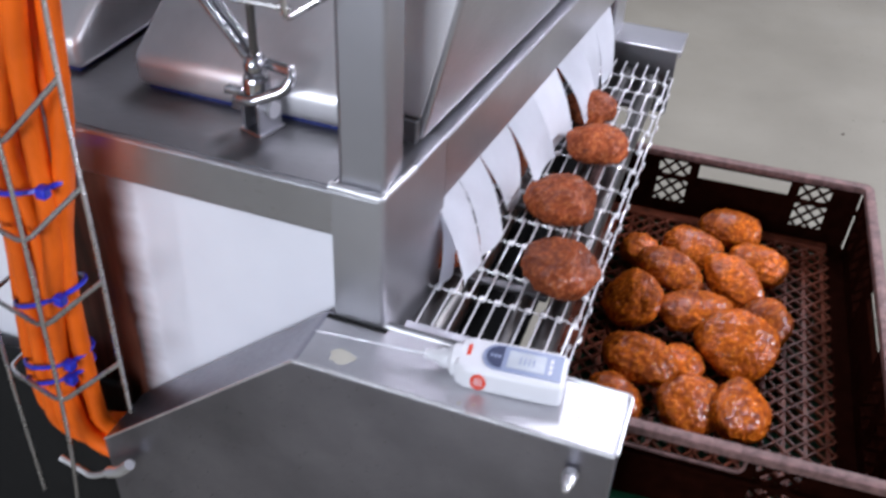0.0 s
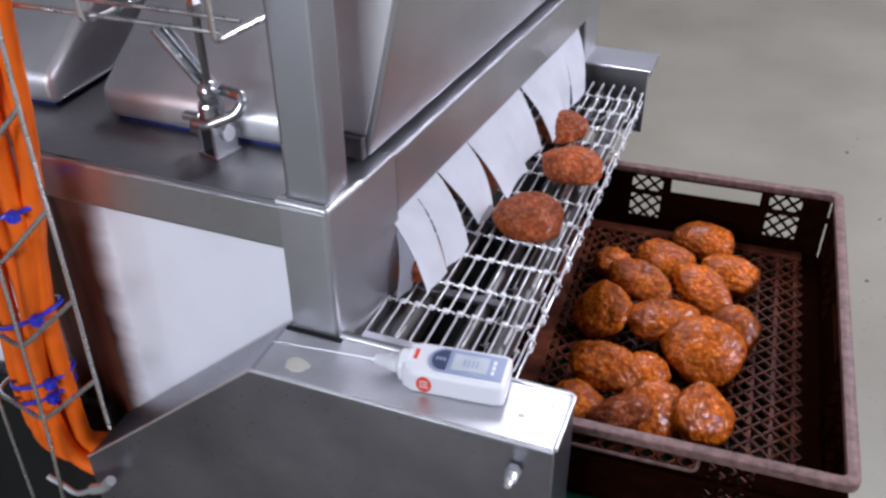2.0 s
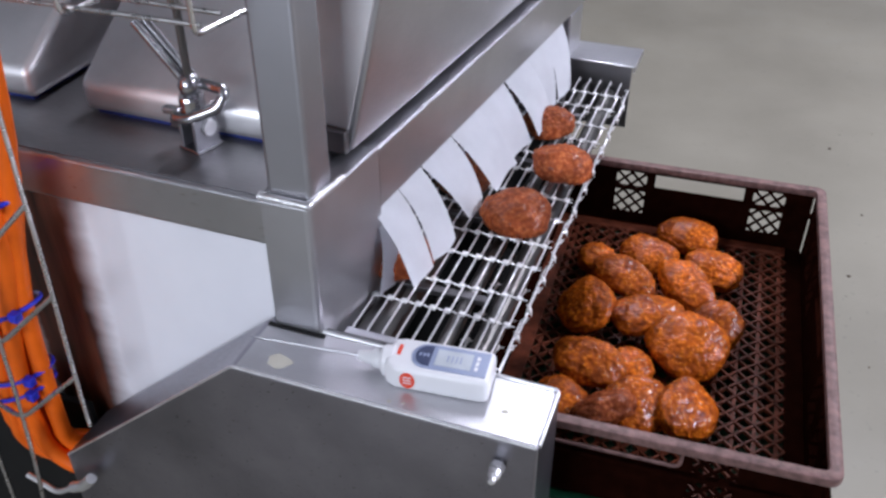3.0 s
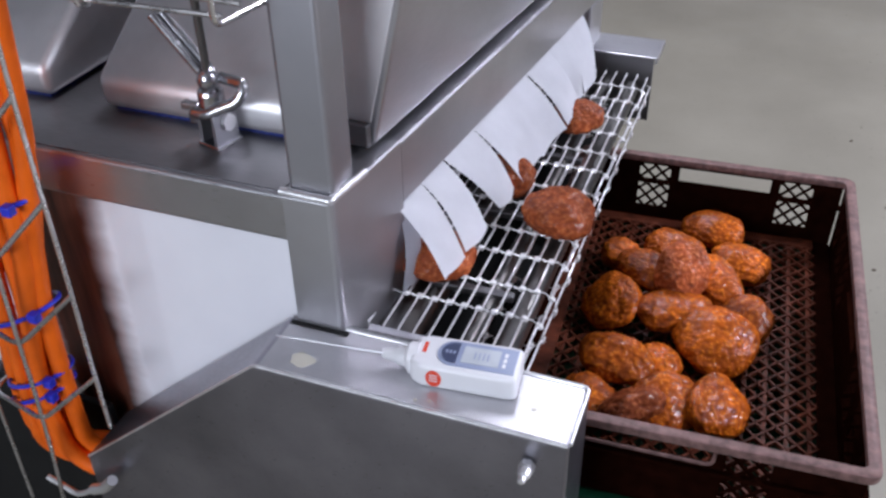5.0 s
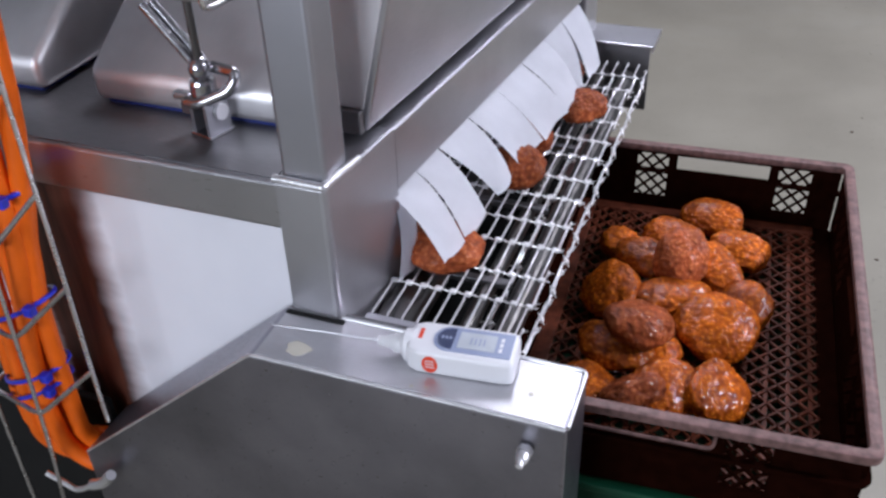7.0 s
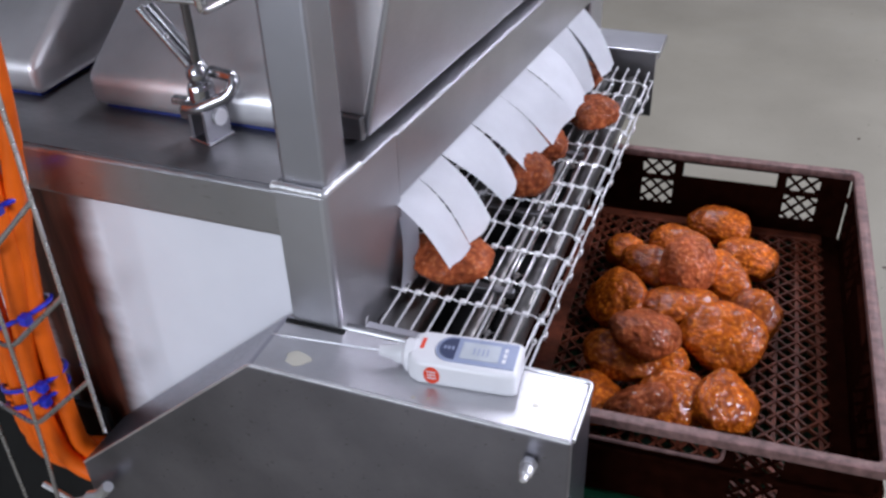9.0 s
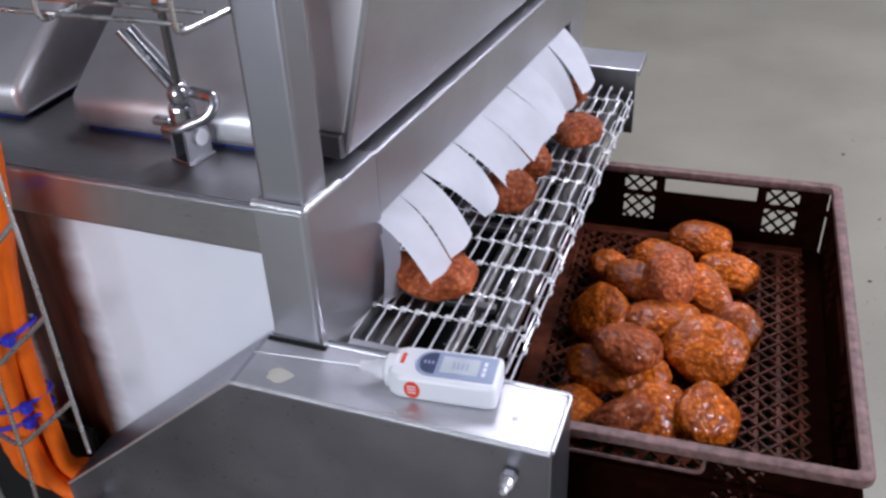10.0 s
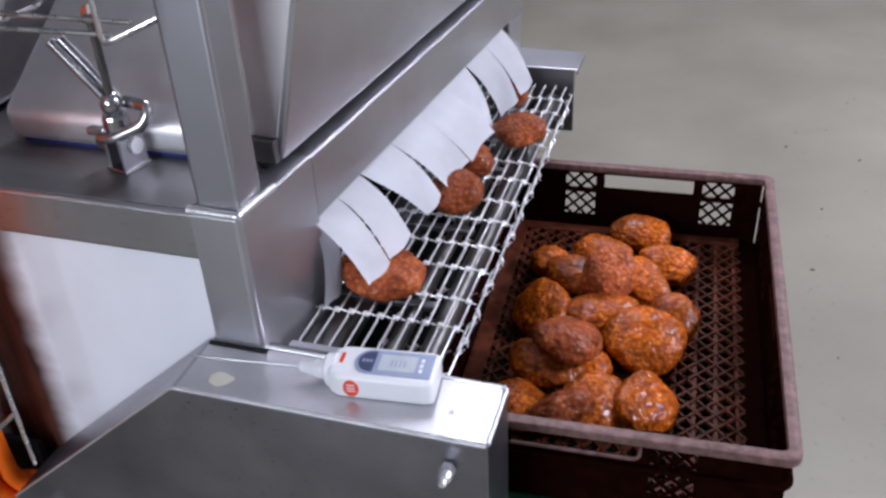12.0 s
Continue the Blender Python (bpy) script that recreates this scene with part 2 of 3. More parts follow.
def wire(points, r, seg=8, bm=None, closed=False):
    """A round wire along a way."""
    bm = bm or bmesh.new()
    pts = [Vector(p) for p in points]
    rings, up = [], None
    count = len(pts)
    for i, p in enumerate(pts):
        a = pts[i - 1] if i or closed else p
        b = pts[(i + 1) % count] if i < count - 1 or closed else p
        d = (b - a).normalized()
        if up is None:
            up = d.orthogonal().normalized()
        up = (up - d * up.dot(d)).normalized()
        side = d.cross(up)
        rings.append([bm.verts.new(p + r * (math.cos(k * math.tau / seg) * up + math.sin(k * math.tau / seg) * side)) for k in range(seg)])
    for i in range(count if closed else count - 1):
        lo, hi = rings[i], rings[(i + 1) % count]
        for k in range(seg):
            bm.faces.new((lo[k], lo[(k + 1) % seg], hi[(k + 1) % seg], hi[k]))
    if not closed:
        bm.faces.new(rings[0][::-1])
        bm.faces.new(rings[-1])
    return bm


def lathe(profile, m, seg=24, bm=None):
    """A turned body: pairs of radius and height, round the z axis of m."""
    made = bmesh.new()
    rings = [[made.verts.new(m @ Vector((r * math.cos(k * math.tau / seg), r * math.sin(k * math.tau / seg), h))) for k in range(seg)] for r, h in profile]
    for lo, hi in zip(rings, rings[1:]):
        for k in range(seg):
            made.faces.new((lo[k], lo[(k + 1) % seg], hi[(k + 1) % seg], hi[k]))
    made.faces.new(rings[0][::-1])
    made.faces.new(rings[-1])
    return join(bm, made)


def pierced(us, vs, solid, t):
    """A plate in u and v with openings, its cells named by solid(i, j), t thick along +w: returns a bmesh in (u, w, v)."""
    bm = bmesh.new()
    grid = {}
    def vert(i, j, k):
        key = (i, j, k)
        if key not in grid:
            grid[key] = bm.verts.new((us[i], k * t, vs[j]))
        return grid[key]
    nu, nv = len(us) - 1, len(vs) - 1
    def full(i, j):
        return 0 <= i < nu and 0 <= j < nv and solid(i, j)
    for i in range(nu):
        for j in range(nv):
            if not full(i, j):
                continue
            for k in (0, 1):
                bm.faces.new([vert(*q, k) for q in ((i, j), (i + 1, j), (i + 1, j + 1), (i, j + 1))])
            for di, dj, a, b in ((-1, 0, (i, j), (i, j + 1)), (1, 0, (i + 1, j), (i + 1, j + 1)), (0, -1, (i, j), (i + 1, j)), (0, 1, (i, j + 1), (i + 1, j + 1))):
                if not full(i + di, j + dj):
                    bm.faces.new((vert(*a, 0), vert(*b, 0), vert(*b, 1), vert(*a, 1)))
    return bm


# ---- the hall ----
setting("floor", box(-4, 5, -4, 6, -0.1, 0), FLOOR, "worn pale grey sealed concrete floor", "floor")
setting("wall_north", box(-4.2, 5.2, 6, 6.2, -0.1, 3.4), WALL)
# opening cut only to hold the added fill lamp
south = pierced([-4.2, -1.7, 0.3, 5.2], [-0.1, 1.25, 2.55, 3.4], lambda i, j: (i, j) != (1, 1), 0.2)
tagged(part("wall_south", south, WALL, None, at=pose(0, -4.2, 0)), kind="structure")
setting("wall_west", box(-4.2, -4, -4, 6, -0.1, 3.4), WALL)
setting("wall_east", box(5, 5.2, -4, 6, -0.1, 3.4), WALL)
setting("ceiling", box(-4.2, 5.2, -4.2, 6.2, 3.4, 3.5), CEIL)

def crumbs():
    """Loose crumbs and grit on the floor."""
    bm, r = bmesh.new(), random.Random(11)
    spots = [(0.765, 1.56), (0.80, 1.90), (1.02, 1.20), (0.93, 2.25), (1.30, 2.6), (0.70, 2.3), (1.15, 1.62)]
    spots += [(r.uniform(0.6, 2.4), r.uniform(0.4, 3.6)) for _ in range(70)]
    for i, (x, y) in enumerate(spots):
        size = r.uniform(0.003, 0.006) if i < 7 else r.uniform(0.0012, 0.0028)
        made = bmesh.new()
        bmesh.ops.create_icosphere(made, subdivisions=1, radius=size, matrix=pose(x, y, size * 0.4, 0, 0, r.uniform(0, 90)) @ Matrix.Diagonal((1.5, 1, 0.5, 1)))
        join(bm, made)
    return bm


tagged(part("crumbs", crumbs(), GRIT, None, "dark crumbs and grit scattered on the floor"), category="crumbs", kind="stuff")

# ---- the fryer's outlet end ----
SKEW = pose(0, 0, 0, 0, 0, -5.5)


def soften(bm, wanted, r):
    """Rounds those edges whose two ends answer to wanted."""
    some = [e for e in bm.edges if wanted(e.verts[0].co, e.verts[1].co)]
    bmesh.ops.bevel(bm, geom=some, offset=r, segments=3, profile=0.5, affect="EDGES")


def long_tube(axis, a, b, c0, c1, z0, z1):
    """A square tube with rounded long edges and plain ends."""
    bm = box(a, b, c0, c1, z0, z1) if axis == "x" else box(c0, c1, a, b, z0, z1)
    k = "xyz".index(axis)
    soften(bm, lambda p, q: abs(p[k] - q[k]) > 0.5 * (b - a), 0.004)
    return bm


fryer = thing("fryer", "brushed stainless steel fryer outlet with welded frame and hood", "fryer", pose(0, -0.001, -0.006))
part("front_beam", long_tube("x", -1.2, -0.058, 0.0, 0.06, 0.941, 1.0), STEEL, fryer)
# black panel added to darken the deep gap between the lids like shade
part("back_panel", box(-1.2, -0.09, 0.74, 0.76, 1.0, 1.5), BLACK, fryer, "added black panel for the shaded gap between the lids")
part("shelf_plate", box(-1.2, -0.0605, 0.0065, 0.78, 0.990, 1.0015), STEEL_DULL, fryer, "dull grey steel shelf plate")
leg = prism([(-0.058, 0.0), (0.0, 0.0), (0.0142, 0.1495), (-0.058, 0.1495)], "z", 0.30, 1.0)
soften(leg, lambda a, b: a.y + b.y < 0.01 and abs(a.z - b.z) > 0.1 and a.x > -0.01, 0.007)
soften(leg, lambda a, b: a.z + b.z > 1.99, 0.003)
part("end_leg", leg, STEEL_UP, fryer)
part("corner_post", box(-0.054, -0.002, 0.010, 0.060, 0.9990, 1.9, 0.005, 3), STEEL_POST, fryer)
part("end_beam", long_tube("y", 0.1505, 0.93, -0.06, 0.0, 0.915, 0.998), STEEL_Y, fryer, at=SKEW)
part("far_leg", box(-0.06, -0.002, 0.86, 0.93, 0.30, 0.914, 0.005), STEEL_UP, fryer, at=SKEW)
bead_way, bead_rng = [], random.Random(3)
for (x0, y0, z0), (x1, y1, z1), n in (((-0.062, 0.006, 1.0), (-0.004, 0.004, 1.0005), 22), ((-0.003, 0.005, 1.0005), (0.006, 0.070, 1.0), 24)):
    for i in range(n):
        k = i / (n - 1)
        bead_way.append((x0 + k * (x1 - x0) + bead_rng.uniform(-0.0002, 0.0002), y0 + k * (y1 - y0) + bead_rng.uniform(-0.0002, 0.0002), z0 + bead_rng.uniform(-0.0003, 0.0003)))
bead = wire([(x, y, z + 0.0012) for x, y, z in bead_way], 0.0048, 10)
part("weld_bead", bead, WELD, fryer, "bright ground weld bead", smooth=True)
hood = part("hood", prism([(-0.014, 1.008), (0.030, 1.192), (0.072, 1.36), (0.06, 1.37), (-0.075, 1.40), (-0.075, 1.008)], "y", 0.115, 0.93, 0.004), STEEL_Y, fryer, "sloping brushed steel hood panel", at=SKEW)
part("hood_flange", box(-0.060, -0.016, 0.104, 0.1145, 1.008, 1.036, 0.002), STEEL_DULL, fryer, at=SKEW)
part("hood_end", prism([(-0.016, 1.037), (0.024, 1.190), (0.066, 1.358), (-0.070, 1.385), (-0.070, 1.037)], "y", 0.1115, 0.1145), STEEL_REFLECT, fryer, "added end sheet of the hood, paler for its bright reflection", at=SKEW)
# added black strip: carries the hood and paints the shadow gap under it
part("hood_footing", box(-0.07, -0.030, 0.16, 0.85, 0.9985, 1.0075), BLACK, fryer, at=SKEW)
part("inner_panel", box(-1.2, -0.060, 0.020, 0.030, 0.30, 0.9405), REFLECTION_PANEL, fryer, "pale smooth side sheet with a broad brown reflection painted on")
# two black sheets added to paint the outlet's inner shade
part("outlet_back", box(-0.288, -0.02, 0.905, 0.912, 0.30, 0.90), BLACK, fryer, "added black sheet for the shaded far end of the outlet")
part("inner_wall", box(-0.30, -0.29, 0.032, 0.915, 0.30, 0.9395), BLACK, fryer, "added black sheet for the shaded inside of the outlet")
# black sheet added in place of the shaded floor seen here
part("dark_plinth", box(-1.2, -0.372, -0.016, -0.0045, 0.006, 0.60, 0.003), BLACK, fryer, "added black sheet for the shaded floor below the panel")
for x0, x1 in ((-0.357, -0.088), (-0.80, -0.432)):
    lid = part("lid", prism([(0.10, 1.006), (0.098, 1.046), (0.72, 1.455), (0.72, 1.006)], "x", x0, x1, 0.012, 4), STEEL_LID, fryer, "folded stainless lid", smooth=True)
    part("seal", box(x0 + 0.012, x1 - 0.012, 0.110, 0.70, 1.0016, 1.0056), BLUE_SEAL, lid, "blue rubber seal")

# side frame of the outlet conveyor
conveyor = thing("outlet_conveyor", "stainless outlet conveyor with wire link belt", "conveyor", pose(0, 0, 0))
SIDE = [(-0.071, 0.822), (0.281, 0.822), (0.281, 0.30), (-0.364, 0.30), (-0.364, 0.568)]
cover = part("side_cover", prism(SIDE, "y", -0.083, 0.006, 0.0035, 3), SCUFFED_SHADED, conveyor, "folded steel side cover, scuffed, darkened for shade")
part("top_lip", wire(rounded([(-0.0, 0.004, 0.8235), (0.281, 0.004, 0.8235), (0.281, -0.079, 0.8225)], 0.008), 0.0022, 8), BRIGHT, cover, smooth=True)
# thin sheet added to give the cover top its lit tone
part("top_sheet", box(-0.066, 0.2765, -0.0795, 0.0015, 0.8212, 0.8230, 0.0004), TOP_LIT, cover, "added top sheet in a brighter, lit tone")
part("leg_gasket", box(-0.066, 0.006, -0.0065, -0.0005, 0.8195, 0.8245), BLACK, cover, "black gasket strip")
part("gasket_rail", wire([(0.004, 0.008, 0.8245), (0.12, 0.009, 0.8245)], 0.0025, 8), STEEL_DULL, cover)
bolt = part("bolt", lathe([(0.0045, 0), (0.0045, 0.026), (0.003, 0.028)], pose(0.241, -0.083, 0.787, 90, 0, 0), 12), BRIGHT, cover, "bright dome nut and bolt", smooth=True)
part("nut", lathe([(0.0085, 0), (0.0085, 0.007)], pose(0.241, -0.086, 0.787, 90, 0, 0), 6), BRIGHT, bolt)
part("dome", lathe([(0.0075, 0), (0.007, 0.006), (0.0045, 0.0105), (0.001, 0.012)], pose(0.241, -0.095, 0.787, 90, 0, 0), 14), BRIGHT, bolt, smooth=True)
smear = [(0.014 * (1 + 0.14 * math.sin(3 * a + 1) + 0.06 * math.sin(5 * a)) * math.cos(a) - 0.024, 0.011 * (1 + 0.10 * math.sin(4 * a) + 0.06 * math.sin(7 * a)) * math.sin(a) - 0.058) for a in (k * math.tau / 36 for k in range(36))]
for sx, sy, sr in ((0.235, -0.045, 0.0035), (0.115, -0.073, 0.0022), (0.13, -0.070, 0.0018), (0.262, -0.02, 0.0018)):
    part("spot", lathe([(sr, 0), (sr * 0.7, 0.0003)], pose(sx, sy, 0.8230), 9), RESIDUE, cover)
part("residue", prism(smear, "z", 0.8230, 0.8233), RESIDUE, cover, "pale dried smear")
part("far_bracket", prism([(0.078, 0.826), (0.205, 0.826), (0.205, 0.814), (0.2015, 0.814), (0.2015, 0.8225), (0.078, 0.8225)], "y", 0.858, 0.944, 0.0008), STEEL, conveyor, "bent steel bracket")
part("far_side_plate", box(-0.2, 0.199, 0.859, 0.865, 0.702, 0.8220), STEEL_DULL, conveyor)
part("front_fold", wire(rounded([(-0.362, -0.0815, 0.568), (-0.071, -0.0815, 0.8212), (0.279, -0.0815, 0.8212)], 0.006), 0.0018, 8), BRIGHT, cover, "bright wire along the front fold", smooth=True)
part("near_guide", box(0.012, 0.10, 0.012, 0.044, 0.800, 0.804), STEEL, conveyor)
for rx, rz, rr in ((0.166, 0.772, 0.015), (0.122, 0.779, 0.010), (0.03, 0.762, 0.028)):
    part("roller", lathe([(0.006, 0), (0.006, 0.01), (rr, 0.012), (rr, 0.80), (0.006, 0.802), (0.006, 0.82)], pose(rx, 0.035, rz, -90, 0, 0), 28), ROLLER, conveyor, smooth=True)
# black sheet added to paint the shadow below the belt
part("drip_tray", box(-0.05, 0.115, 0.02, 0.85, 0.66, 0.668), BLACK, conveyor, "added black sheet for the shadow under the belt")
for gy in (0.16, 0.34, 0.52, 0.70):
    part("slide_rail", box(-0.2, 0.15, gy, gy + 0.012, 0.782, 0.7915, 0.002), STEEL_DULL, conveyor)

PITCH, NEAR, FAR, BELT_Z, NOSE, NOSE_R = 0.0190, 0.051, 0.838, 0.80, 0.183, 0.018


BAYS = 13


def strand_mesh():
    """One wire of the belt: straight runs across it, set off by half a pitch at each hooked joint."""
    bm = bmesh.new()
    way, off = [(0.0, NEAR, -0.007), (0.0, NEAR, -0.001), (0.0, NEAR + 0.002, 0)], 0.0
    step = (FAR - NEAR) / BAYS
    for i in range(1, BAYS):
        y = NEAR + i * step
        then = PITCH * 0.24 if off == 0.0 else 0.0
        way += [(off, y - 0.005, 0), (off, y - 0.002, 0.0022), (then, y + 0.002, 0.0022), (then, y + 0.005, 0)]
        off = then
    way += [(off, FAR - 0.002, 0), (off, FAR, -0.001), (off, FAR, -0.007)]
    return wire(way, 0.0014, 6, bm)


def clip_mesh():
    """The pressed hook that ties two neighbouring wires at a joint."""
    bm = wire([(-PITCH * 0.52, -0.0012, 0.0012), (0.0, -0.0012, 0.0020), (PITCH * 0.52, 0.0012, 0.0012)], 0.0009, 5)
    return box(-0.0040, 0.0040, -0.0034, 0.0034, -0.0014, 0.0040, 0.0011, 1, bm)


strand_first = part("belt_wire", strand_mesh(), BELT, conveyor, smooth=True)
clip_first = part("joint_clip", clip_mesh(), CLIP, strand_first, smooth=True)
for i in range(1, BAYS):
    clip = clip_first if i == 1 else clip_first.copy()
    if i > 1:
        scene.collection.objects.link(clip)
    clip.matrix_basis = pose(PITCH * 0.12, NEAR + i * (FAR - NEAR) / BAYS + (0.003 if i % 2 else -0.003), 0.0006)
strands = [strand_first]
for i in range(17):
    strands.append(copy_thing(strand_first, pose(0, 0, 0)))

# curtain of slit sheet under the end beam
curtain = thing("curtain", "white slit plastic strip curtain hanging under the steel beam", "curtain", SKEW @ pose(-0.012, 0.152, 0.9155))
part("clamp_bar", box(-0.004, 0.0, 0.0, 0.70, -0.009, -0.001, 0.001), STEEL_Y, curtain)
# each strip: where its two edges hang along the bar, and where they end below
STRIP_CUTS = [(-0.004, 0.034, -0.044, -0.004), (-0.010, 0.052, -0.041, 0.018), (0.052, 0.114, 0.027, 0.082), (0.116, 0.208, 0.146, 0.205), (0.208, 0.302, 0.215, 0.300),
              (0.302, 0.402, 0.3015, 0.394), (0.404, 0.497, 0.404, 0.479), (0.497, 0.587, 0.487, 0.556), (0.587, 0.675, 0.558, 0.622)]
STRIPS, STRIP_LEN = len(STRIP_CUTS), 0.1085


def strip_mesh(top0, top1, low0, low1, k):
    """A hanging strip of soft sheet, bowed out a little, joined to its neighbours above and cut free below."""
    bm = bmesh.new()
    rows, n = [], 16
    for i in range(n + 1):
        u = i / n
        x = 0.0075 * math.sin(math.pi * u) + 0.004 * u * u
        z = -STRIP_LEN * u
        free = max(0.0, (u - 0.28) / 0.72)
        a, b = top0 + (low0 - top0) * u ** 1.4, top1 + (low1 - top1) * u ** 1.4
        row = []
        for j in range(9):
            v = j / 8
            curl = 0.0035 * free * math.sin(k * 2.4 + 2.6 * v) + 0.005 * free * free * (2 * v - 1) ** 2 * math.sin(k * 1.7)
            row.append(bm.verts.new((x + curl, a + (b - a) * v, z + 0.0025 * free * math.sin(5 * v + k))))
        rows.append(row)
    for a, b in zip(rows, rows[1:]):
        for j in range(8):
            bm.faces.new((a[j], a[j + 1], b[j + 1], b[j]))
    bmesh.ops.solidify(bm, geom=bm.faces[:], thickness=0.0012)
    return bm


strips = []
for k, cuts in enumerate(STRIP_CUTS):
    strips.append(part("strip", strip_mesh(*cuts, k), CURTAIN, curtain, smooth=True, at=pose(0.001, 0, -0.006)))

# ---- brown crate ----
CL, CW, CH, XC = 0.650, 0.444, 0.128, -0.022
CRATE_AT = pose(0.393, 0.066, 0.721 - CH, 0, 0, 3.0)
crate = thing("crate", "brown perforated plastic crate partly filled with fried pieces", "crate", CRATE_AT)


def bars(u0, u1, v0, v1, step, w, d, bm, slants=(1, -1), y0=0.0):
    """Crossing diagonal bars clipped to a rectangle, in (u, y, v)."""
    for sl in slants:
        c = -3.0
        lo = (v0 - u1) if sl > 0 else (v0 + u0)
        hi = (v1 - u0) if sl > 0 else (v1 + u1)
        c = lo + step / 2
        while c < hi:
            ends = []
            for u in (u0, u1):
                v = c + sl * u
                if v0 <= v <= v1:
                    ends.append((u, v))
            for v in (v0, v1):
                u = (v - c) / sl
                if u0 < u < u1:
                    ends.append((u, v))
            if len(ends) >= 2 and math.dist(ends[0], ends[1]) > 0.006:
                (ua, va), (ub, vb) = ends[:2]
                n = Vector((vb - va, -(ub - ua))).normalized() * w / 2
                q = [(ua + n.x, va + n.y), (ub + n.x, vb + n.y), (ub - n.x, vb - n.y), (ua - n.x, va - n.y)]
                prism(q, "y", y0, y0 + d, bm=bm)
            c += step
    return bm


def end_wall(name, m, low, high, handle, windows, open_low=0.03, mid=0.0):
    us = sorted({low, high, *(mid + s * h for s in (-1, 1) for h in (handle,)), *(mid + s * e for s in (-1, 1) for w in windows for e in w if low < mid + s * e < high)})
    vs = [0.0, open_low, CH - 0.042, CH - 0.0155, CH - 0.0125]
    def solid(i, j):
        u, v = (us[i] + us[i + 1]) / 2 - mid, (vs[j] + vs[j + 1]) / 2
        if abs(u) < handle and j == 2:
            return False
        return not any(a < abs(u) < b and j in (1, 2) for a, b in windows)
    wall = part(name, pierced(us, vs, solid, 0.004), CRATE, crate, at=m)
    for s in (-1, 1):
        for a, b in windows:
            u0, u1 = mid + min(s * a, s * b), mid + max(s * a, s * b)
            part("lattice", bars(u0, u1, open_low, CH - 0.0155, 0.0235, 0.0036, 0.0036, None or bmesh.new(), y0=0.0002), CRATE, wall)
    return wall


end_wall("end_wall", pose(0, CL - 0.014, 0), XC - 0.206, XC + 0.206, 0.0745, [(0.089, 0.141)])
end_wall("end_wall", pose(0, 0.014, 0, 0, 0, 180), -XC - 0.206, -XC + 0.206, 0.0745, [(0.089, 0.141)], mid=0.050)
for s, turn in ((1, -90), (-1, 90)):
    end_wall("side_wall", pose(XC + s * (CW / 2 - 0.014), CL / 2, 0, 0, 0, turn), 0.016 - CL / 2, CL / 2 - 0.016, 0.07, [(0.095, 0.15), (0.175, 0.23), (0.255, 0.29)])

def ring(outer, inner, z0, z1):
    """A flat ring between two rounded rectangles."""
    def loop(half_w, y0, y1, r, n=5):
        pts = []
        for cx, cy, a0 in ((half_w - r, y1 - r, 0), (-half_w + r, y1 - r, 90), (-half_w + r, y0 + r, 180), (half_w - r, y0 + r, 270)):
            for i in range(n + 1):
                a = radians(a0 + 90 * i / n)
                pts.append((cx + r * math.cos(a), cy + r * math.sin(a)))
        return pts
    bm = bmesh.new()
    o, i = loop(*outer), loop(*inner)
    lv = [[bm.verts.new((x, y, z)) for x, y in pts] for pts, z in ((o, z0), (o, z1), (i, z1), (i, z0))]
    n = len(o)
    for a, b in ((0, 1), (1, 2), (2, 3), (3, 0)):
        for k in range(n):
            bm.faces.new((lv[a][k], lv[a][(k + 1) % n], lv[b][(k + 1) % n], lv[b][k]))
    bmesh.ops.recalc_face_normals(bm, faces=bm.faces[:])
    sharp = [e for e in bm.edges if len(e.link_faces) == 2 and e.calc_face_angle() > 1.0]
    bmesh.ops.bevel(bm, geom=sharp, offset=0.0022, segments=2, profile=0.5, affect="EDGES")
    return bm


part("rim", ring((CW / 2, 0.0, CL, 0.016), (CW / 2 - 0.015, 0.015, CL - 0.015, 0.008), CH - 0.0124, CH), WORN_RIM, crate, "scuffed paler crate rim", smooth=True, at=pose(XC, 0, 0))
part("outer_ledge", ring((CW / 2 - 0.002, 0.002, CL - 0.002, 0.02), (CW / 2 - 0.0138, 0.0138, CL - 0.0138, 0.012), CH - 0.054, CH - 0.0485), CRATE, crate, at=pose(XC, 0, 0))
# left, far and near borders coloured as lit, the right one as shaded
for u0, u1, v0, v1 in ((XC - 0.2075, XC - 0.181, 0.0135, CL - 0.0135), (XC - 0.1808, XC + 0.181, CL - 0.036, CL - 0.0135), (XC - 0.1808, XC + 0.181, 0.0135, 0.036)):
    part("floor_border", box(u0, u1, v0, v1, 0.0, 0.0075, 0.0012, 1), WORN_LIT_BARS, crate, "flat crate floor border coloured as lit")
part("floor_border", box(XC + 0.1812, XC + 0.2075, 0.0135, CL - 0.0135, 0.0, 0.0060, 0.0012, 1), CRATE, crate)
fl = bmesh.new()
part("floor_lattice", bars(XC - 0.183, XC + 0.183, 0.035, CL - 0.035, 0.026, 0.0030, 0.006, fl), WORN_LIT_BARS, crate, "crossing diagonal floor bars", at=Matrix(((1, 0, 0, 0), (0, 0, 1, 0), (0, -1, 0, 0.0065), (0, 0, 0, 1))))
for i in range(13):
    u = XC - 0.172 + i * 0.344 / 12
    part("floor_rib", box(u - 0.0028, u + 0.0028, 0.035, CL - 0.035, 0.0005, 0.0040), WORN_LIT_BARS, crate)

slot = rounded([(-0.126, 0.0094, CH - 0.042), (0.026, 0.0094, CH - 0.042), (0.0265, 0.0094, CH - 0.020)], 0.012)
part("handle_edge", wire(slot, 0.0022, 6), WORN_RIM, crate, "worn raised edge round the hand hole", smooth=True)

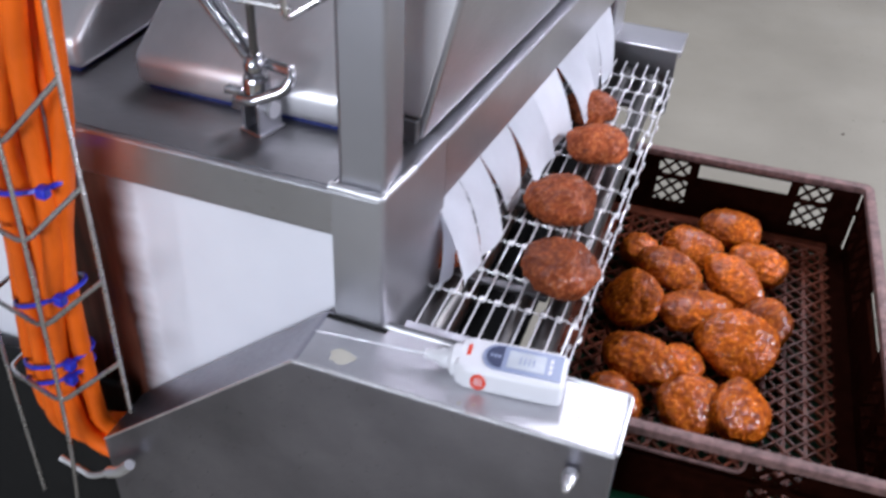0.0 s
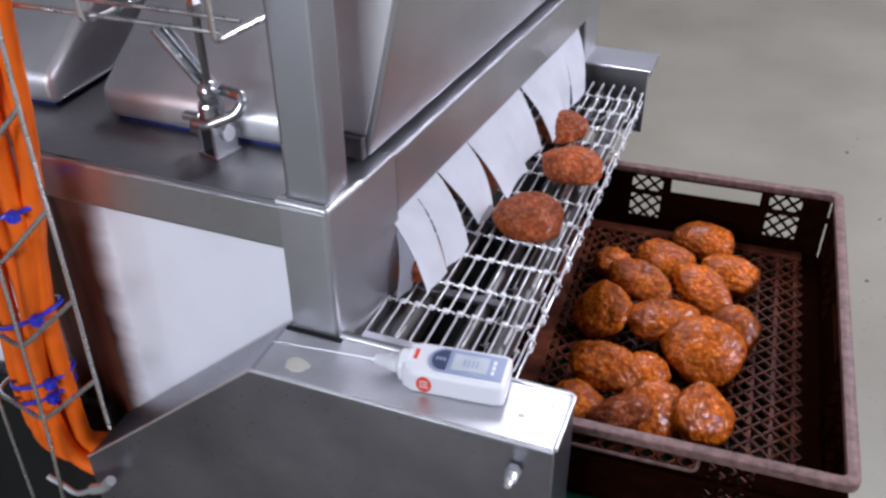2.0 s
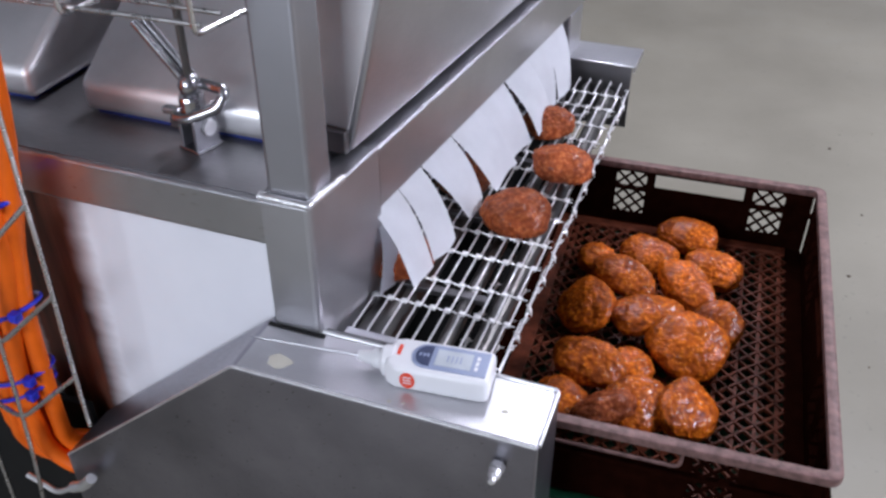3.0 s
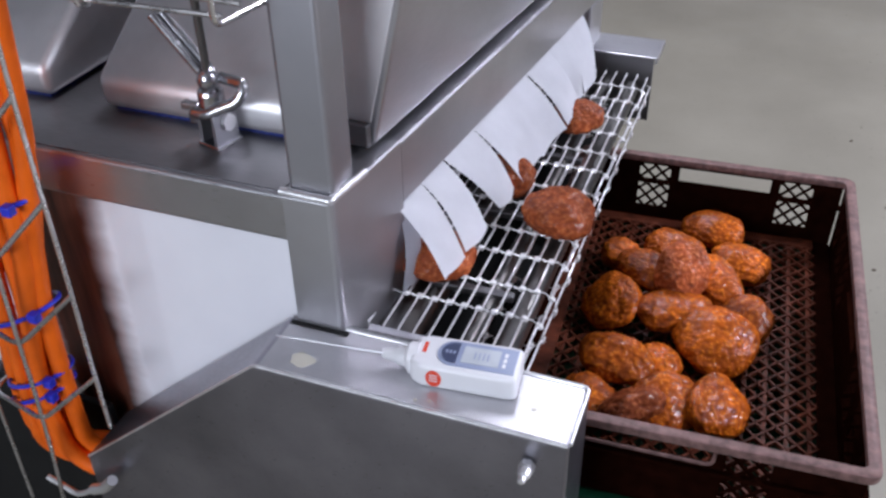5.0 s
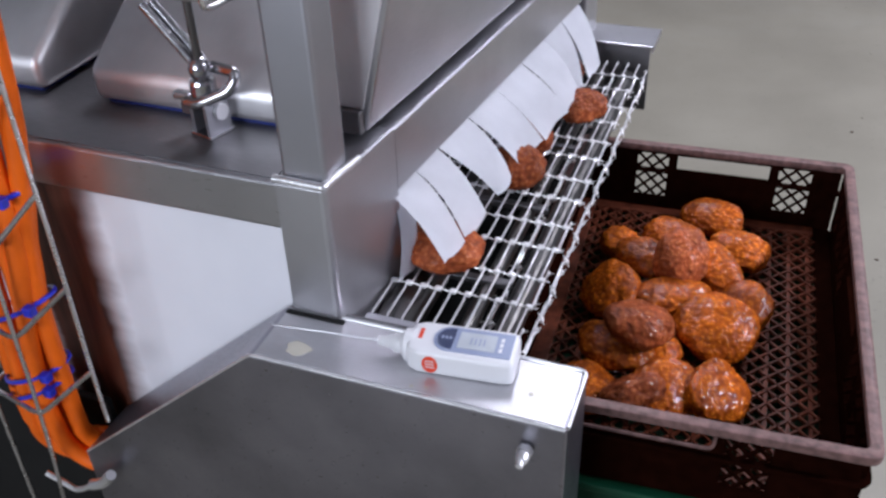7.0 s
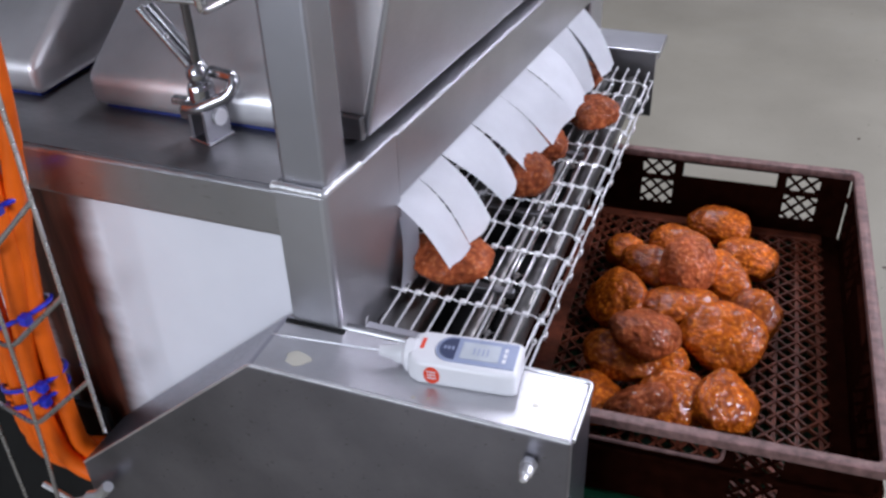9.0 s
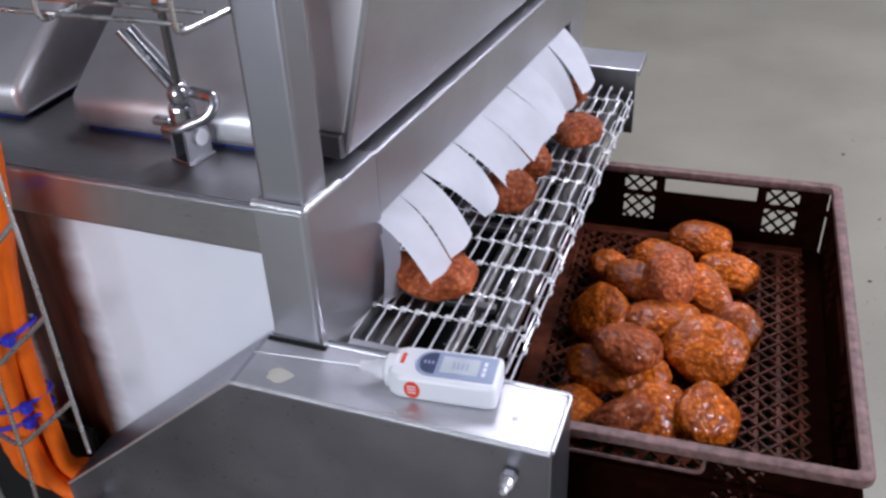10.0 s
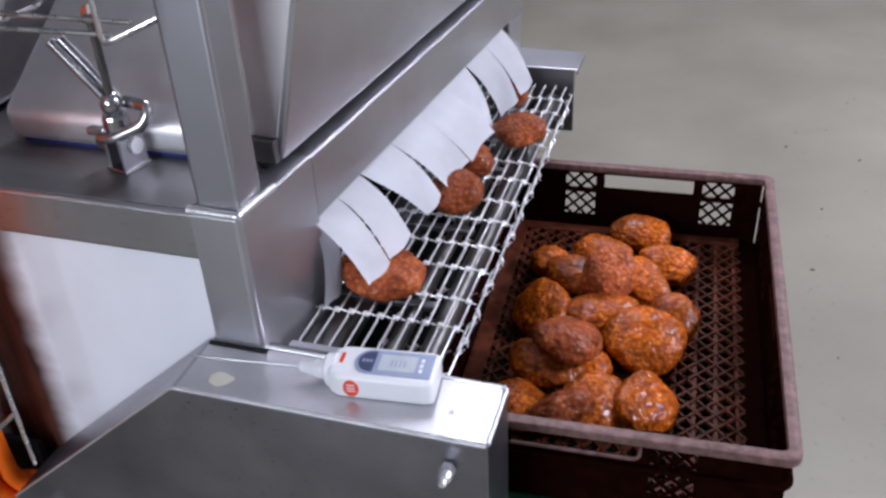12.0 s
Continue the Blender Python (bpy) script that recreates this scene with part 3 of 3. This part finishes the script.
# green crates below the brown one
for level, (z0, dx) in enumerate(((0.0, 0.006), (0.295, -0.004))):
    low = thing("stacked_crate", "green plastic crate stacked under the brown crate", "crate", CRATE_AT @ pose(dx + XC, 0, z0 - (0.721 - CH)), "crate stack")
    top = 0.292
    for nm, m, half in (("end_wall", pose(0, CL - 0.02, 0), 0.208), ("end_wall", pose(0, 0.016, 0), 0.208)):
        part(nm, box(-half, half, 0, 0.004, 0.0, top - 0.0125), GREEN, low, at=m)
    for s in (-1, 1):
        part("side_wall", box(s * 0.210 - 0.002, s * 0.210 + 0.002, 0.0205, CL - 0.0205, 0.0, top - 0.0125), GREEN, low)
    part("rim", ring((CW / 2, 0.0, CL, 0.022), (CW / 2 - 0.017, 0.017, CL - 0.017, 0.012), top - 0.0124, top), GREEN, low)
    part("base", box(-0.207, 0.207, 0.0215, CL - 0.0215, 0.001, 0.005), GREEN, low)


# ---- fried pieces ----
def lump(a, b, c, seed, rough=1.0):
    """A flattened fried piece with a soft uneven outline under a crust of small crumbs."""
    bm = bmesh.new()
    bmesh.ops.create_icosphere(bm, subdivisions=5, radius=1)
    off = Vector((seed * 3.7, seed * 1.3, -seed * 2.1))
    for v in bm.verts:
        p = v.co.copy()
        w = 1 + 0.17 * noise.noise(p * 1.1 + off) + 0.075 * noise.noise(p * 2.7 + off)
        grain = max(0.0, 0.62 - noise.voronoi(p * 9.5 + off)[0][0])
        small = noise.noise(p * 16 + off)
        w += rough * (0.030 * noise.noise(p * 5.5 + off) + 0.060 * grain + 0.016 * small)
        flat = math.copysign(abs(p.z) ** 0.82, p.z)
        v.co = Vector((p.x * a * w, p.y * b * w, flat * c * (w + rough * (0.10 * grain + 0.02 * small))))
    return bm


def piece(name, label, dims, m, seed, mat, rough=1.0, group="fried pieces"):
    ob = part(name, lump(*dims, seed, rough), mat, None, label)
    for p in ob.data.polygons:
        p.use_smooth = True
    ob.matrix_basis = m
    return tagged(ob, category="fried food", group=group)


IN_CRATE = "glossy brown fried patty lying in the brown crate"
LYING = [  # x, y, z, half sizes, tilt about x and y, turn
    (0.359, 0.641, 0.629, 0.049, 0.035, 0.021, 20, 0, -8),
    (0.408, 0.560, 0.628, 0.047, 0.035, 0.020, 16, 4, -4),
    (0.304, 0.562, 0.630, 0.049, 0.036, 0.020, 14, 0, -10),
    (0.226, 0.532, 0.625, 0.033, 0.030, 0.019, 10, 0, 20),
    (0.281, 0.462, 0.652, 0.051, 0.034, 0.018, 18, 6, -14),
    (0.376, 0.473, 0.648, 0.055, 0.034, 0.020, 18, 14, -44),
    (0.238, 0.392, 0.636, 0.050, 0.046, 0.020, 34, -10, -40),
    (0.327, 0.386, 0.646, 0.054, 0.036, 0.018, 6, -4, 20),
    (0.399, 0.352, 0.636, 0.060, 0.050, 0.024, 26, 4, 10),
    (0.271, 0.262, 0.642, 0.052, 0.036, 0.019, 24, 6, -12),
    (0.324, 0.292, 0.624, 0.036, 0.032, 0.020, 0, 0, 0),
    (0.252, 0.192, 0.624, 0.040, 0.034, 0.020, 0, 10, -40),
    (0.351, 0.206, 0.634, 0.048, 0.042, 0.021, 30, 0, 35),
    (0.412, 0.224, 0.632, 0.046, 0.042, 0.020, 30, 4, 60),
    (0.432, 0.416, 0.632, 0.038, 0.040, 0.023, 22, 0, 0),
]
for i, (x, y, z, a, b, c, tx, ty, tz) in enumerate(LYING):
    piece("fried_patty", IN_CRATE, (a, b, c), pose(x, y, z, tx, ty, tz), i + 1, CRUMB)

ON_BELT = "reddish brown fried patty riding on the wire belt"
FALLS = "fried patty that drops off the wire belt into the crate"
PA = piece("fried_patty", FALLS, (0.047, 0.045, 0.025), pose(0.158, 0.175, 0.822), 31, CRUMB_DRY)
PB = piece("fried_patty", FALLS, (0.046, 0.038, 0.025), pose(0.135, 0.475, 0.822), 32, CRUMB_DRY)
PC = piece("fried_patty", FALLS, (0.046, 0.043, 0.026), pose(0.121, 0.315, 0.822), 33, CRUMB_DRY)
PD = piece("fried_patty", ON_BELT, (0.041, 0.039, 0.022), pose(0.11, 0.580, 0.822), 34, CRUMB_DRY)
PE = piece("fried_patty", ON_BELT, (0.043, 0.040, 0.025), pose(0.09, 0.372, 0.822), 35, CRUMB_DRY)
PF = piece("fried_patty", ON_BELT, (0.056, 0.047, 0.019), pose(0.06, 0.165, 0.822), 36, CRUMB_DRY)
PG = piece("fried_patty", ON_BELT, (0.030, 0.030, 0.022), pose(0.08, 0.470, 0.822), 37, CRUMB_DRY)
PH = piece("fried_patty", ON_BELT, (0.030, 0.030, 0.022), pose(0.07, 0.710, 0.822), 38, CRUMB_DRY)

# ---- probe thermometer on the side cover ----
TH = Matrix.Translation((0.097, -0.029, 0.8229)) @ pose(0, 0, 0, 0, 0, 6) @ Matrix.Diagonal((1.03, 1.14, 1.32, 1))
thermo = thing("probe_thermometer", "white probe thermometer with grey display lying on the steel cover", "thermometer", TH)


def case_mesh():
    bm = prism([(0.0, -0.017), (0.012, -0.0225), (0.10, -0.0235), (0.112, -0.0215), (0.112, 0.0215), (0.10, 0.0235), (0.012, 0.0225), (0.0, 0.017)], "z", 0.0, 0.023)
    bmesh.ops.bevel(bm, geom=bm.edges[:], offset=0.0075, segments=5, profile=0.6, affect="EDGES", clamp_overlap=True)
    return bm


case = part("case", case_mesh(), WHITE_CASE, thermo, smooth=True)
neck_at = pose(0, 0, 0.0115, 0, -90, 0)
part("collar", lathe([(0.0145, -0.006), (0.0140, 0.004), (0.0085, 0.009), (0.0085, 0.016), (0.0065, 0.019), (0.004, 0.034)], neck_at, 24), WHITE_CASE, thermo, smooth=True)
part("probe", lathe([(0.0014, 0.03), (0.0013, 0.13), (0.0010, 0.150), (0.0003, 0.156)], neck_at, 12), STEEL, thermo, "thin pointed steel probe", smooth=True)


def pill(x0, x1, half, z0, z1):
    """A plate with one round end."""
    pts = [(x1, -half), (x1, half)]
    r = half
    for i in range(13):
        a = radians(90 + 180 * i / 12)
        pts.append((x0 + r + r * math.cos(a), r * math.sin(a)))
    return prism(pts, "z", z0, z1)


bez = part("display_bezel", pill(0.026, 0.107, 0.0165, 0.0228, 0.0238), BEZEL, thermo, "blue-grey rounded display frame")
part("display", box(0.052, 0.090, -0.0110, 0.0110, 0.0239, 0.0243), LCD, bez, "pale grey liquid crystal display")
part("button", pill(0.030, 0.047, 0.0135, 0.0239, 0.0245), NAVY, bez, "dark blue button")
for k in range(4):
    part("digit_bar", box(0.064 + k * 0.0045, 0.0655 + k * 0.0045, -0.005, 0.004, 0.02435, 0.0246), BEZEL, bez)
for k in range(3):
    part("print_bar", box(0.094, 0.0975, -0.010 + k * 0.007, -0.005 + k * 0.007, 0.0239, 0.0242), WHITE_CASE, bez)
    part("button_print", box(0.034 + k * 0.004, 0.0365 + k * 0.004, -0.002, 0.002, 0.0246, 0.0248), BEZEL, bez)
part("red_disc", lathe([(0.0082, 0), (0.0082, 0.0004)], pose(0.027, -0.0228, 0.0115, 90, 0, 0) , 24), RED, case, "round red printed mark")
for k in range(3):
    part("disc_line", box(0.0225, 0.0315, -0.0236, -0.0233, 0.0085 + k * 0.003, 0.0095 + k * 0.003), WHITE_CASE, case)
part("red_mark", box(0.010, 0.014, -0.004, 0.010, 0.0229, 0.0233), RED, case, "small red printed mark")

# ---- toggle clamp on the shelf ----
clamp = thing("swing_clamp", "bright steel swing bolt clamp on the shelf", "clamp", pose(-0.180, 0.076, 0.9955) @ Matrix.Diagonal((1.1, 1.1, 1.15, 1)))
TURN = pose(0.002, 0, 0, 0, 0, 74)
for s in (-1, 1):
    part("cheek", prism([(-0.015, 0.0), (0.016, 0.0), (0.016, 0.028), (0.010, 0.042), (-0.010, 0.042), (-0.015, 0.034)], "y", s * 0.0105 - 0.0022, s * 0.0105 + 0.0022, 0.001), STEEL_POST, clamp, at=TURN)
part("foot", box(-0.017, 0.018, -0.015, 0.015, 0.0, 0.004, 0.001), CHROME, clamp, at=TURN)
part("pivot_pin", lathe([(0.0085, 0), (0.0085, 0.004), (0.004, 0.005), (0.004, 0.03), (0.0085, 0.031), (0.0085, 0.036)], TURN @ pose(0.002, 0.018, 0.026, 90, 0, 0), 16), BRIGHT, clamp, smooth=True)
part("swing_bolt", lathe([(0.0042, 0.012), (0.0042, 0.160)], pose(0, 0, 0), 12), ROLLER, clamp, smooth=True)
part("hex_sleeve", lathe([(0.0125, 0.036), (0.0135, 0.039), (0.0135, 0.054), (0.0125, 0.057)], pose(0, 0, 0), 16), CHROME, clamp)
part("ball_nut", lathe([(0.007, 0.057), (0.0110, 0.062), (0.0120, 0.068), (0.0100, 0.075), (0.005, 0.079)], pose(0, 0, 0), 16), CHROME, clamp, smooth=True)
part("cap_nut", lathe([(0.008, 0.148), (0.008, 0.157), (0.003, 0.164)], pose(0, 0, 0), 6), CHROME, clamp)
part("handle_bar", wire([(-0.004, 0, 0.07), (-0.048, -0.006, 0.128)], 0.0050, 10), CHROME, clamp, smooth=True)
part("handle_bar", wire([(0.002, 0.008, 0.07), (-0.043, 0.003, 0.128)], 0.0050, 10), CHROME, clamp, smooth=True)
part("stop_lug", box(-0.034, -0.012, -0.008, 0.002, 0.034, 0.042, 0.002), CHROME, clamp)
part("stop_lug", box(-0.028, -0.016, -0.006, 0.004, 0.018, 0.032, 0.002), CHROME, clamp)
part("clamp_arm", wire(rounded([(-0.014, -0.012, 0.036), (0.0, -0.014, 0.036), (0.034, -0.004, 0.050), (0.040, 0.004, 0.066), (0.008, 0.010, 0.066)], 0.012), 0.0060, 10), CHROME, clamp, smooth=True)

# ---- wire cable trays, orange cables, blue ties ----
tray = thing("cable_tray", "bright wire mesh cable tray beside the frame", "cable tray", pose(0, 0, 0))
for y, z in ((-0.040, 1.2005), (-0.008, 1.2005), (-0.050, 1.26), (0.03, 1.26)):
    part("long_wire", wire([(-0.75, y - 0.016 * (y < -0.03 and z < 1.21), z), (-0.068, y, z)], 0.0027, 8), WIRE, tray, smooth=True)
for x in (-0.068, -0.215, -0.39, -0.55):
    part("cross_wire", wire(rounded([(x, -0.055, 1.30), (x, -0.053, 1.1953), (x + 0.014, 0.038, 1.1953), (x + 0.014, 0.042, 1.30)], 0.01), 0.0027, 8), WIRE, tray, smooth=True)
CABLE_WAY = [(-0.335, -0.05, 1.24), (-0.365, -0.05, 1.114), (-0.386, -0.05, 1.0), (-0.396, -0.05, 0.875), (-0.413, -0.05, 0.75), (-0.428, -0.05, 0.640), (-0.428, -0.05, 0.575)]
upright = thing("cable_ladder", "upright wire mesh cable ladder with bent rungs", "cable tray", pose(0, 0, 0))
def along(z):
    pts = CABLE_WAY
    for a, b in zip(pts, pts[1:]):
        if b[2] <= z <= a[2]:
            k = (z - a[2]) / (b[2] - a[2])
            return a[0] + k * (b[0] - a[0])
    return pts[0][0] if z > pts[0][2] else pts[-1][0]
LEFT_RAIL = [(-0.44, -0.085, 1.30), (-0.47, -0.085, 0.90), (-0.49, -0.085, 0.66), (-0.50, -0.085, 0.40)]
RIGHT_RAIL = [(-0.285, -0.08, 1.30), (-0.297, -0.08, 1.15), (-0.301, -0.08, 1.02), (-0.303, -0.08, 0.879), (-0.308, -0.08, 0.737), (-0.309, -0.08, 0.640)]
MID_RAIL = [(-0.36, -0.105, 1.30), (-0.371, -0.105, 0.95), (-0.384, -0.105, 0.771), (-0.388, -0.105, 0.695), (-0.397, -0.105, 0.589), (-0.409, -0.105, 0.49), (-0.425, -0.105, 0.40)]
for way in (LEFT_RAIL, MID_RAIL, RIGHT_RAIL):
    part("rail_wire", wire(rounded(way, 0.06), 0.0027, 8), WIRE, upright, smooth=True)
def on(way, z):
    for a, b in zip(way, way[1:]):
        if b[2] <= z <= a[2]:
            return Vector(a).lerp(Vector(b), (z - a[2]) / (b[2] - a[2]))
    return Vector(way[0] if z > way[0][2] else way[-1])
for z in (1.105, 0.981, 0.855, 0.726):
    a, b, c = on(RIGHT_RAIL, z), on(MID_RAIL, z - 0.078), on(LEFT_RAIL, z - 0.075)
    part("rung", wire(rounded([tuple(a), tuple(b), tuple(c), (c.x, c.y + 0.05, c.z)], 0.018), 0.0032, 8), WIRE, upright, smooth=True)
part("foot_hook", wire(rounded([(-0.430, -0.10, 0.520), (-0.404, -0.10, 0.510), (-0.387, -0.10, 0.501), (-0.365, -0.10, 0.514), (-0.349, -0.10, 0.530)], 0.01), 0.0042, 8), BRIGHT, upright, "bright hooked foot", smooth=True)
part("foot_end", wire(rounded([(-0.352, -0.101, 0.526), (-0.331, -0.101, 0.537), (-0.312, -0.101, 0.560)], 0.008), 0.0075, 10), BRIGHT, upright, "bright worn hook end", smooth=True)
OFFS = [(-0.026, -0.012), (-0.013, -0.024), (0.001, -0.020), (0.014, -0.024), (0.024, -0.010), (-0.012, 0.002), (0.010, 0.002)]
for i, (dx, dy) in enumerate(OFFS):
    way = []
    for k in range(19):
        z = 1.5 - k * 0.0512
        sw = 0.006 * math.sin(k * 0.7 + i * 2.1)
        way.append((along(min(z, 1.24)) + 1.55 * dx + sw + -0.010 * max(0.0, 1 - abs(z - 1.02) / 0.14) * (3 - i), -0.05 + dy + 0.004 * math.sin(k * 0.5 + i), z))
    x, y, z = way[-1]
    bend = 0.036 + 0.006 * (i % 4)
    for k in range(1, 9):
        a = radians(11 * k)
        way.append((x + bend * (1 - math.cos(a)), y + 0.0015 * k, z - bend * math.sin(a)))
    x, y, z = way[-1]
    way += [(x + 0.02, y + 0.006, z), (x + 0.045, y + 0.014, z + 0.002), (x + 0.085, y + 0.024, z + 0.004)]
    ob = part("orange_cable", wire(way, 0.0122 - 0.0010 * (i % 3), 12), ORANGE, None, "thick orange sheathed cable strapped to the wire ladder", smooth=True)
    tagged(ob, category="cable", group="orange cable bundle")
for z, tilt in ((0.955, 0.014), (0.792, 0.026), (0.684, 0.022), (0.655, 0.026)):
    x = along(z)
    ring_way = [(x + 0.051 * math.cos(a), -0.060 + 0.031 * math.sin(a), z + tilt * math.cos(a)) for a in (k * math.tau / 24 for k in range(24))]
    tie = part("cable_tie", wire(ring_way, 0.0030, 6, closed=True), BLUE_TIE, None, "blue nylon cable tie round orange cables", smooth=True)
    tagged(tie, category="cable tie", group="blue cable ties")
    part("tie_head", box(x + 0.034, x + 0.047, -0.092, -0.080, z + tilt * 0.7 - 0.006, z + tilt * 0.7 + 0.007, 0.002), BLUE_TIE, tie)


# ---- everything that moves ----
SPEED = 0.0045


def belt_pose(s):
    """Place of a belt wire s metres along its run: level, then round the nose and back beneath."""
    if s <= NOSE:
        return pose(s, 0, BELT_Z)
    a = (s - NOSE) / NOSE_R
    if a < math.pi * 0.9:
        return pose(NOSE + NOSE_R * math.sin(a), 0, BELT_Z - NOSE_R + NOSE_R * math.cos(a), 0, math.degrees(a), 0)
    a0 = math.pi * 0.9
    far_on = (a - a0) * NOSE_R
    return pose(NOSE + NOSE_R * math.sin(a0) - far_on, 0, BELT_Z - NOSE_R + NOSE_R * math.cos(a0), 0, math.degrees(a0), 0)


ZB = 0.825
DROPS = {
    "A": [(0, pose(0.158, 0.182, ZB, 0, 4)), (0.25, pose(0.182, 0.184, ZB, 0, 14)), (0.4, pose(0.212, 0.182, 0.795, 0, 50)), (0.55, pose(0.25, 0.18, 0.70, 10, 95)),
          (0.75, pose(0.300, 0.185, 0.636, 24, 125)), (1.0, pose(0.308, 0.190, 0.628, 30, 140)), (12, pose(0.308, 0.190, 0.628, 30, 140))],
    "B": [(0, pose(0.135, 0.489, ZB, 0, 0, 15)), (1.5, pose(0.150, 0.483, ZB, 0, 2, 15)), (2.5, pose(0.160, 0.477, ZB, 0, 5, 15)), (3.5, pose(0.170, 0.471, ZB, 0, 9, 15)),
          (4.1, pose(0.186, 0.470, ZB - 0.004, 0, 24, 20)), (4.3, pose(0.225, 0.468, 0.775, 0, 60, 30)), (4.5, pose(0.28, 0.45, 0.70, -10, 105, 45)), (4.7, pose(0.325, 0.448, 0.688, -16, 128, 64)),
          (5.0, pose(0.330, 0.447, 0.678, -22, 138, 78)), (12, pose(0.330, 0.447, 0.678, -22, 138, 78))],
    "C": [(0, pose(0.121, 0.325, ZB)), (1.5, pose(0.132, 0.321, ZB)), (3.5, pose(0.144, 0.321, ZB, 0, 2)), (5.0, pose(0.166, 0.316, ZB, 0, 7)), (5.5, pose(0.177, 0.312, ZB - 0.001, 0, 16)),
          (5.7, pose(0.200, 0.308, 0.805, 0, 55)), (5.8, pose(0.218, 0.303, 0.770, 0, 85)), (5.95, pose(0.252, 0.292, 0.715, 0, 125, 5)), (6.1, pose(0.285, 0.280, 0.685, 10, 165, 5)),
          (6.25, pose(0.297, 0.278, 0.678, 14, 185, 8)), (6.5, pose(0.296, 0.278, 0.676, 10, 190, 10)), (12, pose(0.296, 0.278, 0.676, 10, 190, 10))],
}
RIDES = {  # seconds, x, y
    "D": [(0, 0.098, 0.602), (2.5, 0.108, 0.602), (6, 0.126, 0.604), (9.5, 0.144, 0.606), (12, 0.155, 0.606)],
    "E": [(0, 0.018, 0.386), (2.5, 0.034, 0.386), (6, 0.087, 0.384), (9.5, 0.100, 0.384), (12, 0.114, 0.384)],
    "F": [(0, -0.006, 0.184), (2.5, 0.008, 0.183), (6, 0.046, 0.179), (9.5, 0.063, 0.175), (12, 0.075, 0.178)],
    "G": [(0, 0.020, 0.484), (2.5, 0.036, 0.484), (6, 0.078, 0.484), (9.5, 0.106, 0.486), (12, 0.112, 0.486)],
    "H": [(0, 0.030, 0.722), (6, 0.066, 0.726), (9.5, 0.102, 0.734), (12, 0.108, 0.734)],
}
SPAN = {"D": (0.042, 0.040, 0.023), "E": (0.044, 0.042, 0.027), "F": (0.057, 0.048, 0.020), "G": (0.031, 0.031, 0.024), "H": (0.031, 0.031, 0.024)}
# degrees from the upright of each strip at the seconds given
LEANS = [(0, (12, 20, 24, 20, 22, 19, 18, 17, 17)), (2.5, (12, 22, 27, 23, 24, 21, 20, 19, 19)), (5.5, (12, 34, 37, 29, 32, 32, 31, 28, 26)),
         (9.5, (12, 40, 41, 32, 36, 37, 36, 33, 31)), (12, (12, 39, 40, 36, 37, 37, 33, 30, 29))]


def ride(way, t):
    for a, b in zip(way, way[1:]):
        if t <= b[0]:
            k = (t - a[0]) / (b[0] - a[0])
            return a[1] + k * (b[1] - a[1]), a[2] + k * (b[2] - a[2])
    return way[-1][1:]


def lean(k, t):
    for (t0, a), (t1, b) in zip(LEANS, LEANS[1:]):
        if t <= t1:
            return a[k] + (b[k] - a[k]) * (t - t0) / (t1 - t0)
    return LEANS[-1][1][k]


def strip_angle(k, t):
    """Degrees from the upright at which strip k hangs, lifted clear of the pieces under it."""
    y0, y1 = 0.152 + STRIP_CUTS[k][2], 0.152 + STRIP_CUTS[k][3]
    best = lean(k, t)
    if k == 0:
        return best
    for name, way in RIDES.items():
        px, py = ride(way, t)
        a, b, c = SPAN[name]
        off = max(0.0, y0 - py, py - y1)
        if off >= b:
            continue
        shrink = math.sqrt(1 - (off / b) ** 2)
        a, c = a * shrink + 0.002, c * shrink + 0.003
        hx, hz = -0.011 + 0.0963 * max(y0, min(py, y1)), 0.9095
        def clear(deg):
            for i in range(4, 25):
                u = STRIP_LEN * i / 24
                x, z = hx + u * math.sin(radians(deg)), hz - u * math.cos(radians(deg))
                if ((x - px) / a) ** 2 + ((z - ZB) / c) ** 2 < 1:
                    return False
            return True
        limit = best + 14
        while best < limit and not clear(best):
            best += 1
    return best


def motions():
    for i, s in enumerate(strands):
        start = -0.055 + i * PITCH
        walk(s, [(t, belt_pose(start + SPEED * t)) for t in (0, 2, 4, 6, 8, 10, 12)])
    walk(PA, DROPS["A"])
    walk(PB, DROPS["B"])
    walk(PC, DROPS["C"])
    for ob, name in ((PD, "D"), (PE, "E"), (PF, "F"), (PG, "G"), (PH, "H")):
        walk(ob, [(t, pose(x, y, 0.7985 + SPAN[name][2])) for t, x, y in RIDES[name]])
    for k, s in enumerate(strips):
        walk(s, [(t, pose(0.001, 0, -0.006, 0, -strip_angle(k, t), 0)) for t in (0, 1.5, 3, 4.5, 6, 7.5, 9, 10.5, 12)])


motions()
